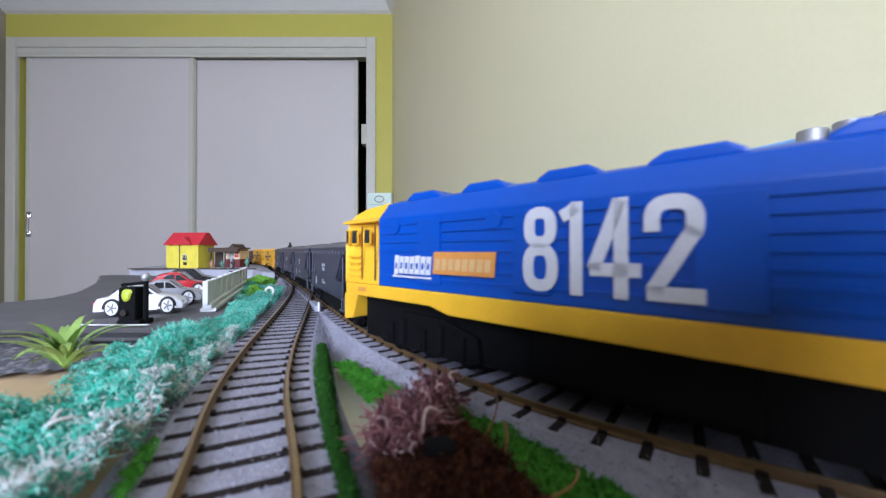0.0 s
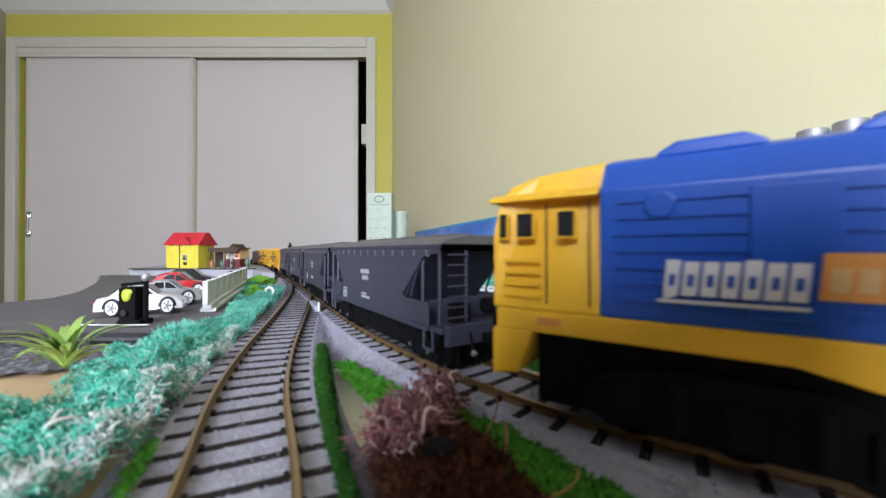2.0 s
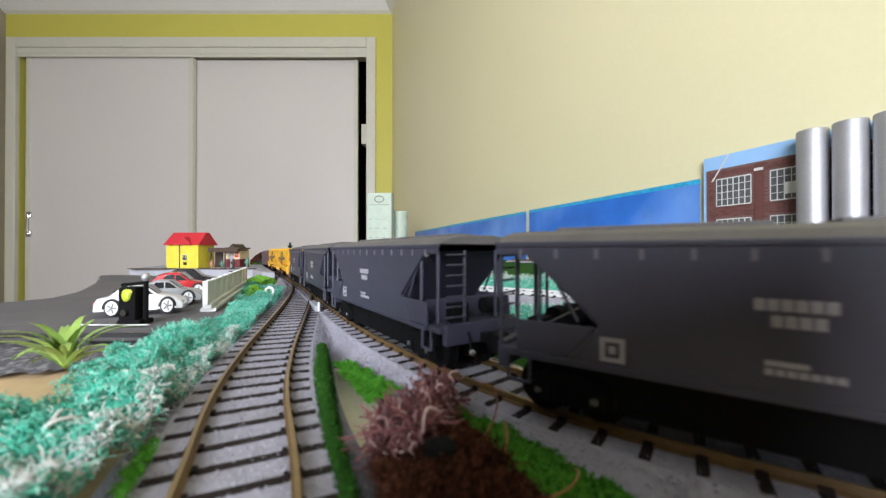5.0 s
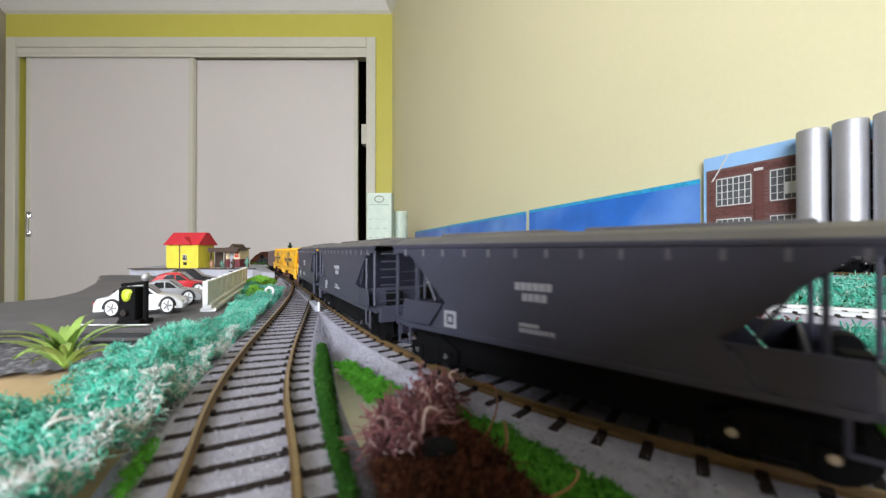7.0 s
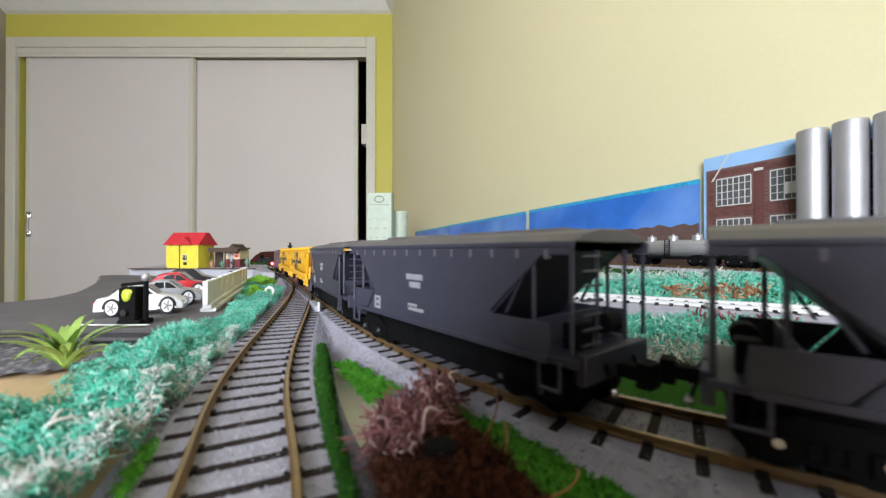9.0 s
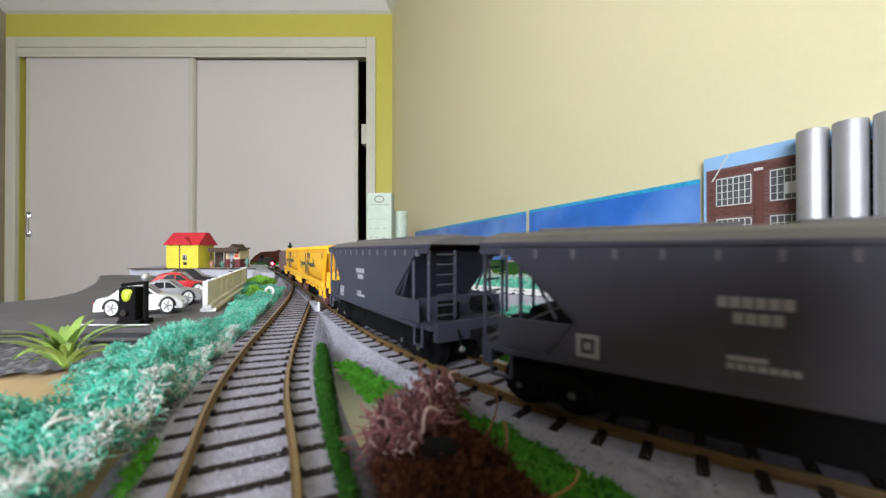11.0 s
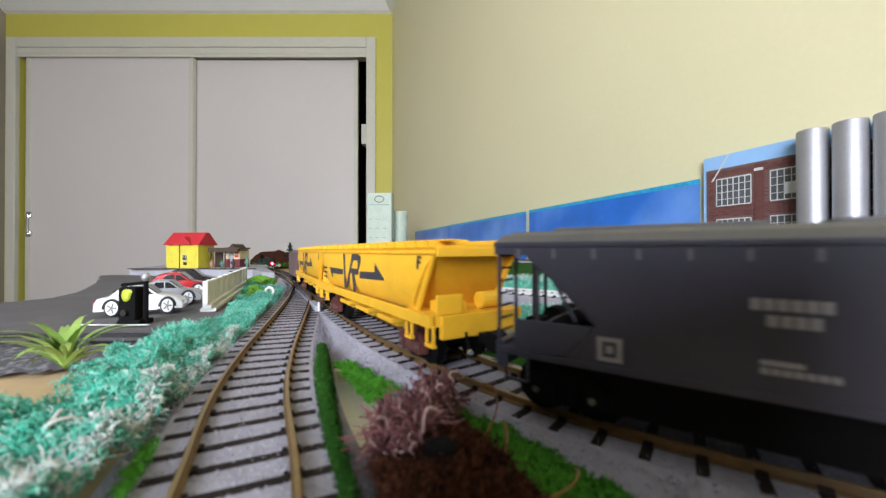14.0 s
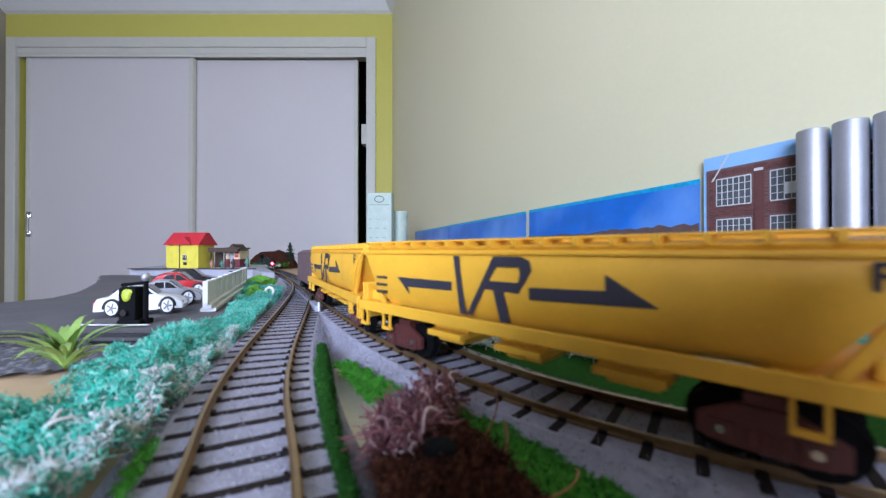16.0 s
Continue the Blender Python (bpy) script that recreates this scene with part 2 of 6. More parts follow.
def rod(bm, p, q, r, n=8, r2=None):
    p, q = Vector(p), Vector(q)
    m = (q - p).to_track_quat("Z", "Y").to_matrix()
    r2 = r if r2 is None else r2
    lo, hi = [], []
    for i in range(n):
        a = 2 * math.pi * i / n
        d = m @ Vector((math.cos(a), math.sin(a), 0))
        lo.append(bm.verts.new(p + d * r))
        hi.append(bm.verts.new(q + d * r2))
    for i in range(n):
        bm.faces.new((lo[i], lo[(i + 1) % n], hi[(i + 1) % n], hi[i]))
    bm.faces.new(lo[::-1])
    bm.faces.new(hi)


def ball(bm, c, r, sx=1, sy=1, sz=1, seg=12):
    m = Matrix.Translation(c) @ Matrix.Diagonal((sx, sy, sz, 1))
    bmesh.ops.create_uvsphere(bm, u_segments=seg, v_segments=max(6, seg // 2), radius=r, matrix=m)


def turned(bm, profile, c=(0, 0, 0), n=24):
    """A lathe: profile of (radius, z)."""
    rings = []
    for r, z in profile:
        rings.append([bm.verts.new((c[0] + r * math.cos(2 * math.pi * i / n), c[1] + r * math.sin(2 * math.pi * i / n), c[2] + z)) for i in range(n)])
    for a, b in zip(rings, rings[1:]):
        for i in range(n):
            bm.faces.new((a[i], a[(i + 1) % n], b[(i + 1) % n], b[i]))
    bm.faces.new(rings[0][::-1])
    bm.faces.new(rings[-1])


def mesh_of(name, bm, mat, bevel=0.0, smooth=False):
    bmesh.ops.recalc_face_normals(bm, faces=bm.faces)
    if bevel:
        es = [e for e in bm.edges if len(e.link_faces) == 2 and e.calc_face_angle(0) > 0.5]
        bmesh.ops.bevel(bm, geom=es, offset=bevel, segments=2, profile=0.6, affect="EDGES", clamp_overlap=True)
    me = bpy.data.meshes.new(name)
    bm.to_mesh(me)
    bm.free()
    me.materials.append(mat)
    if smooth:
        me.polygons.foreach_set("use_smooth", [True] * len(me.polygons))
        me.set_sharp_from_angle(angle=radians(40))
    return me


def part(name, bm, mat, parent=None, label="", bevel=0.0, smooth=False, m=None):
    ob = new(name, mesh_of(name, bm, mat, bevel, smooth))
    if parent:
        ob.parent = parent
    if m is not None:
        ob.matrix_basis = m
    return tagged(ob, label)


def piece(name, me, parent, m):
    ob = new(name, me)
    ob.parent, ob.matrix_basis = parent, m
    return ob


def thing(name, label, category, m=None, group="", kind=""):
    ob = new(name)
    ob.empty_display_size = 0.01
    if m is not None:
        ob.matrix_basis = m
    return tagged(ob, label, category, group, kind)


def boxes(*bs):
    bm = bmesh.new()
    for b in bs:
        box(bm, *b)
    return bm


def rods(*rs):
    bm = bmesh.new()
    for r in rs:
        rod(bm, *r)
    return bm


def letters(name, text, size, mat, parent, m, bold=0.0, squeeze=1.0):
    c = bpy.data.curves.new("type", "FONT")
    c.body, c.size, c.offset, c.extrude, c.align_x, c.align_y = text, size, bold, 0.00008, "CENTER", "CENTER"
    ob = new("type", c)
    me = bpy.data.meshes.new_from_object(ob.evaluated_get(bpy.context.evaluated_depsgraph_get()))
    bpy.data.objects.remove(ob)
    me.transform(Matrix.Diagonal((squeeze, 1, 1, 1)))
    me.materials.clear()
    me.materials.append(mat)
    return piece(name, me, parent, m)


# ---- the railway line's course ----
class Course:
    """A line by its headings (degrees) at distances along it, through a point at distance 0."""
    def __init__(self, origin, knots, lo, hi, step=0.002):
        self.s = np.arange(lo, hi + step, step)
        self.a = np.radians(np.interp(self.s, [k[0] for k in knots], [k[1] for k in knots]))
        x, y = np.cumsum(np.cos(self.a)) * step, np.cumsum(np.sin(self.a)) * step
        i = np.searchsorted(self.s, 0)
        self.x, self.y = x - x[i] + origin[0], y - y[i] + origin[1]

    def at(self, s, side=0.0):
        x, y, a = (np.interp(s, self.s, v) for v in (self.x, self.y, self.a))
        return Vector((x - math.sin(a) * side, y + math.cos(a) * side, 0)), a


MAIN = Course((-0.0583, 0.2257),
              [(-1.3, 112), (-0.6, 114), (-0.45, 127.5), (-0.38, 135), (-0.32, 140.6), (-0.28, 142.4), (-0.25, 142.2), (-0.22, 144), (-0.20, 147.5), (-0.18, 144.7),
               (-0.16, 136.7), (-0.14, 129.3), (-0.12, 125.5), (-0.10, 124.8), (-0.07, 121.3), (-0.03, 118.4), (0.03, 117.6), (0.1, 117.8), (0.2, 118.2), (0.4, 120.1),
               (0.6, 125.5), (1.0, 126)], -1.3, 1.0)
LOOP = Course((-0.0575, 0.1128), [(-0.6, 90), (-0.15, 98), (-0.07, 113.0), (-0.04, 117), (0.0, 110), (0.05, 107), (0.12, 107.5), (0.20, 109), (0.30, 113), (0.36, 118.5), (0.5, 119.6)], -0.5, 0.45)
BACK = Course((0.145, 0.195), [(-0.6, 118), (-0.15, 146), (-0.03, 148), (0.06, 147), (0.2, 135), (0.5, 122), (0.9, 118)], -0.6, 0.8)
SIDING = Course((0.305, 0.330), [(-0.6, 110.5), (0.8, 110.5)], -0.35, 0.75)


def strip(bm, line, s0, s1, outline, z, step=0.005):
    """Sweep an outline of (side, height) along a course."""
    rows = []
    n = max(2, int((s1 - s0) / step) + 1)
    for k in range(n):
        s = s0 + (s1 - s0) * k / (n - 1)
        rows.append([bm.verts.new((*line.at(s, o)[0].xy, z + h)) for o, h in outline])
    for a, b in zip(rows, rows[1:]):
        for i in range(len(outline)):
            j = (i + 1) % len(outline)
            bm.faces.new((a[i], a[j], b[j], b[i]))
    bm.faces.new(rows[0])
    bm.faces.new(rows[-1][::-1])


def gravel(name, line, s0, s1, width, z, count, parent, seed, size=0.00030, base=None):
    """Loose ballast grains along a line."""
    rng = np.random.default_rng(seed)
    tet = np.array([(1, 1, 1), (1, -1, -1), (-1, 1, -1), (-1, -1, 1)], float)
    vs, fs = [], []
    for k in range(count):
        s, o = rng.uniform(s0, s1), rng.uniform(-width, width)
        p, _ = line.at(s, o)
        q = np.linalg.qr(rng.normal(size=(3, 3)))[0]
        r = size * rng.uniform(0.5, 1.2)
        drop = max(0.0, abs(o) - 0.016) * 0.45
        c = np.array((p.x, p.y, z - drop + rng.uniform(-0.0003, 0.0001)))
        i = len(vs)
        vs.extend((tet @ q.T * r * 0.7 + c).tolist())
        fs.extend(((i, i + 1, i + 2), (i, i + 3, i + 1), (i, i + 2, i + 3), (i + 1, i + 3, i + 2)))
    me = bpy.data.meshes.new(name)
    me.from_pydata(vs, [], fs)
    me.materials.append(M["stone"])
    ob = new(name, me)
    ob.parent = parent
    return tagged(ob, kind="stuff")


def track(name, label, line, s0, s1, z, gauge=0.0165, pitch=0.0070, near=(None, None), shoulder=0.021, stones=0, seed=1, railmat="rail"):
    """Ballast bed, sleepers with chairs, two rails with foot, web and head."""
    t = thing(name, label, "model track")
    bm = bmesh.new()
    strip(bm, line, s0, s1, [(-shoulder - 0.006, -0.0115), (-0.0158, -0.00225), (0.0158, -0.00225), (shoulder + 0.006, -0.0115)], z)
    part("ballast_bed", bm, M["ballast"], t)
    h = gauge / 2
    for side in (-1, 1):
        bm = bmesh.new()
        c = side * (h + 0.0004)
        strip(bm, line, s0, s1, [(c - 0.0009, -0.0021), (c - 0.0009, -0.0017), (c - 0.0003, -0.0014), (c - 0.0003, -0.0006), (c - 0.00048, -0.0004), (c - 0.00048, -0.00006),
                                 (c + 0.00048, -0.00006), (c + 0.00048, -0.0004), (c + 0.0003, -0.0006), (c + 0.0003, -0.0014), (c + 0.0009, -0.0017), (c + 0.0009, -0.0021)], z)
        rail = part("rail", bm, M[railmat], t)
        bm = bmesh.new()
        strip(bm, line, s0, s1, [(c - 0.0004, -0.0001), (c - 0.0004, 0), (c + 0.0004, 0), (c + 0.0004, -0.0001)], z)
        part("rail_head", bm, M["railtop"], rail)
    bm = boxes((-0.0010, 0.0010, -0.0148, 0.0148, -0.0042, -0.0020))
    for side in (-1, 1):
        box(bm, -0.0009, 0.0009, side * h - 0.0016, side * h - 0.0007, -0.0021, -0.0013)
        box(bm, -0.0009, 0.0009, side * h + 0.0007, side * h + 0.0016, -0.0021, -0.0013)
    me = mesh_of("sleeper", bm, M["sleeper"])
    n = int((s1 - s0) / pitch)
    rng = random.Random(seed)
    for k in range(n):
        p, a = line.at(s0 + (k + 0.5) * pitch)
        piece("sleeper", me, t, Matrix.Translation((p.x, p.y, z)) @ Matrix.Rotation(a + rng.uniform(-0.02, 0.02), 4, "Z"))
    if stones:
        gravel("ballast_gravel", line, max(s0, near[0]), min(s1, near[1]), 0.0215, z - 0.00218, stones, t, seed)
    return t


def wool(name, label, points, mat, curl, length, thick, seed, category="foliage", joints=4):
    """Teased wool: each point (x, y, z) grows one curled strand."""
    rng = np.random.default_rng(seed)
    q = np.array(points, float)
    k, n = len(q), joints

    def unit(v):
        return v / (np.linalg.norm(v, axis=1, keepdims=True) + 1e-9)
    d = rng.normal(size=(k, 3))
    d[:, 2] = np.abs(d[:, 2]) * 0.6
    d, ax = unit(d), unit(rng.normal(size=(k, 3)))
    ln = length * rng.uniform(0.5, 1.4, (k, 1)) / n
    turn = curl * rng.uniform(0.3, 1.3, (k, 1)) / n
    th = thick * rng.uniform(0.6, 1.3, (k, 1))
    c, s = np.cos(turn), np.sin(turn)
    rings = []
    for _ in range(n + 1):
        u = unit(np.cross(d, ax))
        w = np.cross(d, u)
        for a, b in ((1, 0), (-0.5, 0.866), (-0.5, -0.866)):
            rings.append(q + (u * a + w * b) * th)
        q = q + d * ln
        d = unit(d * c + np.cross(ax, d) * s + ax * (ax * d).sum(1, keepdims=True) * (1 - c))
    vs = np.stack(rings, 1).reshape(-1, 3)
    one = [(3 * r + i, 3 * r + (i + 1) % 3, 3 * r + 3 + (i + 1) % 3, 3 * r + 3 + i) for r in range(n) for i in range(3)]
    fs = (np.array(one)[None] + (np.arange(k) * 3 * (n + 1))[:, None, None]).reshape(-1, 4)
    me = bpy.data.meshes.new(name)
    me.from_pydata(vs, [], fs)
    me.materials.append(mat)
    me.polygons.foreach_set("use_smooth", [True] * len(me.polygons))
    return tagged(new(name, me), label, category, kind="stuff")


def inside(poly, x, y):
    c = False
    for (x0, y0), (x1, y1) in zip(poly, poly[1:] + poly[:1]):
        if (y0 > y) != (y1 > y) and x < (x1 - x0) * (y - y0) / (y1 - y0) + x0:
            c = not c
    return c


def scatter(poly, count, seed, height):
    """Points over a plan outline; height(x, y) gives z. Denser towards the viewer."""
    rng = np.random.default_rng(seed)
    xs, ys = [p[0] for p in poly], [p[1] for p in poly]
    out = []
    while len(out) < count:
        x, y = rng.uniform(min(xs), max(xs)), rng.uniform(min(ys), max(ys))
        if inside(poly, x, y):
            out.append((x, y, height(x, y)))
    return out


def bumpy(base, amp, scale, seed=0.0):
    return lambda x, y: base + amp * (0.5 + noise.noise((x * scale + seed, y * scale, seed)))


def sheet(name, poly, height, mat, label, category="", kind="structure", cell=0.006, parent=None):
    """A ground sheet over a plan outline, following a height."""
    bm = bmesh.new()
    xs, ys = [p[0] for p in poly], [p[1] for p in poly]
    nx, ny = int((max(xs) - min(xs)) / cell) + 2, int((max(ys) - min(ys)) / cell) + 2
    g = {}
    for i in range(nx):
        for j in range(ny):
            x, y = min(xs) + i * cell, min(ys) + j * cell
            if inside(poly, x, y):
                g[i, j] = bm.verts.new((x, y, height(x, y)))
    for (i, j), v in g.items():
        q = [g.get(k) for k in ((i, j), (i + 1, j), (i + 1, j + 1), (i, j + 1))]
        if all(q):
            bm.faces.new(q)
    for v in [v for v in bm.verts if not v.link_faces]:
        bm.verts.remove(v)
    ob = part(name, bm, mat, parent, label, smooth=True)
    return tagged(ob, label, category, kind=kind)


# ---- room ----
def room():
    floor = part("floor", boxes((-2.8, 1.7, -2.2, 2.9, -0.05, 0.0)), M["carpet"])
    tagged(floor, "brown carpeted bedroom floor", "floor", kind="structure")
    ceil = part("ceiling", boxes((-2.8, 1.7, -2.2, 2.9, 2.42, 2.5)), M["white"])
    tagged(ceil, "plain white plaster ceiling", "ceiling", kind="structure")
    # closet wall: lime wall round the closet opening
    ox0, ox1, otop = -2.535, -0.455, 2.11
    bm = boxes((-2.72, ox0, 2.16, 2.26, 0, 2.42), (ox1, -0.304, 2.16, 2.26, 0, 2.42), (ox0, ox1, 2.16, 2.26, otop, 2.42))
    tagged(part("wall_north", bm, M["wall"]), "lime-yellow painted bedroom wall round a built-in closet", "wall", kind="structure")
    # closet lining, its colour doing duty for the shade inside
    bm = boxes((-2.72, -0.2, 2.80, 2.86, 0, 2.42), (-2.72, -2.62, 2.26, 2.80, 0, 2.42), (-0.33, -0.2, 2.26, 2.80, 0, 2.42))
    tagged(part("closet_lining", bm, M["dark"]), "closet lining coloured near-black for the shade behind the sliding doors", "closet", kind="structure")
    # right wall
    w = WALL_DIR
    n = Vector((-w.y, w.x, 0))
    p0, p1 = CORNER - w * 0.3, CORNER + w * 4.6
    bm = bmesh.new()
    prism(bm, [p0.xy, p1.xy, (p1 + n * 0.1).xy, (p0 + n * 0.1).xy], 0, 2.42, "z")
    tagged(part("wall_east", bm, M["wall2"]), "pale cream-yellow painted bedroom wall", "wall", kind="structure")
    # the two walls behind the view, toned taupe to cut bounce: a plain one, and one with the window
    tagged(part("wall_west", boxes((-2.72, -2.62, -1.5, 2.16, 0, 2.42)), M["wall3"]), "plain taupe painted bedroom wall", "wall", kind="structure")
    bm = boxes((-2.72, -1.25, -1.6, -1.5, 0, 2.42), (0.15, 1.2, -1.6, -1.5, 0, 2.42), (-1.25, 0.15, -1.6, -1.5, 0, 0.95), (-1.25, 0.15, -1.6, -1.5, 2.05, 2.42))
    tagged(part("wall_south", bm, M["wall3"]), "taupe painted bedroom wall with a wide window", "wall", kind="structure")
    # cornice
    bm = bmesh.new()
    prism(bm, [(2.16, 2.40), (2.085, 2.40), (2.085, 2.385), (2.11, 2.365), (2.14, 2.33), (2.16, 2.32)], -2.72, -0.304, "x")
    tagged(part("trim_north", bm, M["white"]), "white plaster cornice along the closet wall", "cornice", kind="structure")
    bm = bmesh.new()
    prism(bm, [(0, 2.40), (-0.075, 2.40), (-0.075, 2.385), (-0.05, 2.365), (-0.02, 2.33), (0, 2.32)], 0, 4.2, "x")
    tm = Matrix.Translation(CORNER) @ Matrix.Rotation(math.atan2(w.y, w.x), 4, "Z")
    tagged(part("trim_east", bm, M["white"], m=tm), "white plaster cornice along the cream wall", "cornice", kind="structure")
    # closet: architrave, head track, two sliding doors
    fr = thing("door_frame", "cream painted closet door frame with a head track", "door frame", kind="structure")
    part("architrave", boxes((ox0 - 0.055, ox0, 2.135, 2.165, 0, otop + 0.06)), M["frame"], fr, bevel=0.005)
    part("architrave", boxes((ox1, ox1 + 0.055, 2.135, 2.165, 0, otop + 0.06)), M["frame"], fr, bevel=0.005)
    part("head_board", boxes((ox0, ox1, 2.135, 2.165, otop, otop + 0.06)), M["frame"], fr, bevel=0.005)
    part("head_track", boxes((ox0, ox1, 2.145, 2.24, otop - 0.035, otop), (ox0, ox1, 2.145, 2.152, otop - 0.055, otop - 0.035)), M["frame"], fr, bevel=0.003)
    part("jamb_liner", boxes((ox1 - 0.04, ox1, 2.19, 2.25, 1.55, 1.67)), M["frame"], fr)

    def sliding_door(x0, x1, y, label, name):
        d = thing(name, label, "closet door", kind="structure")
        part("panel", boxes((x0, x1, y, y + 0.02, 0.02, otop - 0.045)), M["door"], d, bevel=0.002)
        part("stile", boxes((x0 - 0.002, x0 + 0.022, y - 0.006, y + 0.026, 0.02, otop - 0.045)), M["frame"], d, bevel=0.003)
        part("stile", boxes((x1 - 0.022, x1 + 0.002, y - 0.006, y + 0.026, 0.02, otop - 0.045)), M["frame"], d, bevel=0.003)
        return d
    d = sliding_door(-2.495, -1.500, 2.165, "off-white sliding closet door with a small chrome pull", "door_1")
    bm = rods(((-2.475, 2.150, 1.00), (-2.475, 2.150, 1.12), 0.006, 10))
    box(bm, -2.49, -2.46, 2.155, 2.166, 0.985, 1.02)
    box(bm, -2.49, -2.46, 2.155, 2.166, 1.10, 1.135)
    part("handle", bm, M["chrome"], d, "small chrome pull handle", bevel=0.002)
    sliding_door(-1.545, -0.520, 2.20, "off-white sliding closet door, slid a little open", "door_2")
    # window frames behind the camera
    for nm, m, wd in (("window_1", pose(-0.55, -1.55, 0.95), 1.4),):
        hh = 1.1
        win = thing(nm, "white aluminium bedroom window with clear panes", "window", m, kind="structure")
        h = wd / 2
        part("window_frame", boxes((-h, -h + 0.05, -0.03, 0.03, 0, hh), (h - 0.05, h, -0.03, 0.03, 0, hh), (-0.025, 0.025, -0.03, 0.03, 0.05, hh - 0.05),
                                   (-h + 0.05, h - 0.05, -0.03, 0.03, 0, 0.05), (-h + 0.05, h - 0.05, -0.03, 0.03, hh - 0.05, hh)), M["frame"], win)
        for a, b in ((-h + 0.05, -0.025), (0.025, h - 0.05)):
            p = part("pane", boxes((a, b, -0.003, 0.003, 0.05, hh - 0.05)), M["clear"], win)
            p.visible_shadow = False


# ---- table and ground ----
TABLE = [(-0.62, -0.55), (0.72, -0.55), (0.10, 1.36), (-0.95, 1.36), (-0.635, 0.83), (-0.525, 0.605), (-0.455, 0.5), (-0.33, 0.30), (-0.33, 0.12), (-0.62, 0.0)]


def table():
    t = thing("layout_table", "plywood-topped trestle table carrying a model railway", "table")
    bm = bmesh.new()
    prism(bm, TABLE, ZB - 0.018, ZB, "z")
    part("tabletop", bm, M["ply"], t, bevel=0.001)
    for x, y in ((-0.5, -0.45), (0.6, -0.45), (-0.75, 1.25), (0.0, 1.25)):
        part("leg", boxes((x - 0.03, x + 0.03, y - 0.03, y + 0.03, 0, ZB - 0.018)), M["frame"], t, bevel=0.003)


# ---- vehicles: x forward, viewer's side is -y, z from the rail top ----
def bogie(parent, x, mat, wheel_r=0.0058, base=0.0095, side=0.0125, name="bogie"):
    bm = bmesh.new()
    for s in (-1, 1):
        prism(bm, [(x - base, 0.0040), (x - base * 0.55, 0.0030), (x + base * 0.55, 0.0030), (x + base, 0.0040), (x + base, 0.0075), (x + base * 0.4, 0.0105), (x - base * 0.4, 0.0105), (x - base, 0.0075)],
              s * side - 0.0008, s * side + 0.0008)
        for q in (-0.62, 0.62):
            box(bm, x + q * base - 0.0018, x + q * base + 0.0018, s * side - 0.0015, s * side + 0.0015, 0.0036, 0.0072)
        for q in (-0.22, 0.0, 0.22):
            rod(bm, (x + q * base, s * (side + 0.0006), 0.0040), (x + q * base, s * (side + 0.0006), 0.0068), 0.0008, 6)
    box(bm, x - 0.003, x + 0.003, -side, side, 0.0065, 0.0125)
    b = part(name, bm, mat, parent, bevel=0.0002)
    for q in (-0.62, 0.62):
        bm = bmesh.new()
        for s in (-1, 1):
            rod(bm, (x + q * base, s * 0.0070, wheel_r), (x + q * base, s * 0.0096, wheel_r), wheel_r, 18)
            rod(bm, (x + q * base, s * 0.0065, wheel_r), (x + q * base, s * 0.0070, wheel_r), wheel_r + 0.0006, 18)
        rod(bm, (x + q * base, -0.012, wheel_r), (x + q * base, 0.012, wheel_r), 0.0010, 8)
        w = part("wheelset", bm, M["black"], b)
        part("axle_cap", rods(((x + q * base, -side - 0.0019, wheel_r), (x + q * base, -side - 0.0014, wheel_r), 0.0008, 10)), M["steel"], w, "bright metal axle cap")
    return b


def coupler(parent, x, d, mat="black"):
    bm = boxes((min(x, x + d * 0.0065), max(x, x + d * 0.0065), -0.0016, 0.0016, 0.0092, 0.0120), (min(x + d * 0.0045, x + d * 0.0075), max(x + d * 0.0045, x + d * 0.0075), -0.0024, 0.0024, 0.0080, 0.0132))
    part("coupler", bm, M[mat], parent, bevel=0.0003)
    for yy in (-0.006, 0.006):
        hose = part("air_hose", rods(((x, yy, 0.0125), (x + d * 0.0020, yy, 0.0070), 0.0004, 6)), M["black"], parent)
        bm = bmesh.new()
        ball(bm, (x + d * 0.0020, yy, 0.0070), 0.0010, seg=8)
        part("hose_end", bm, M["steel"], hose)


def decal(name, quads, mat, parent, y, label=""):
    """Flat lettering shapes on a side: outlines of (x, z), each 0.1 mm thick."""
    bm = bmesh.new()
    for k, q in enumerate(quads):
        prism(bm, q, y - 0.0001 - 0.000004 * k, y + 0.00015)
    return part(name, bm, mat, parent, label)


def quad(x0, x1, z0, z1):
    return [(x0, z0), (x1, z0), (x1, z1), (x0, z1)]


LOCO_L = 0.212


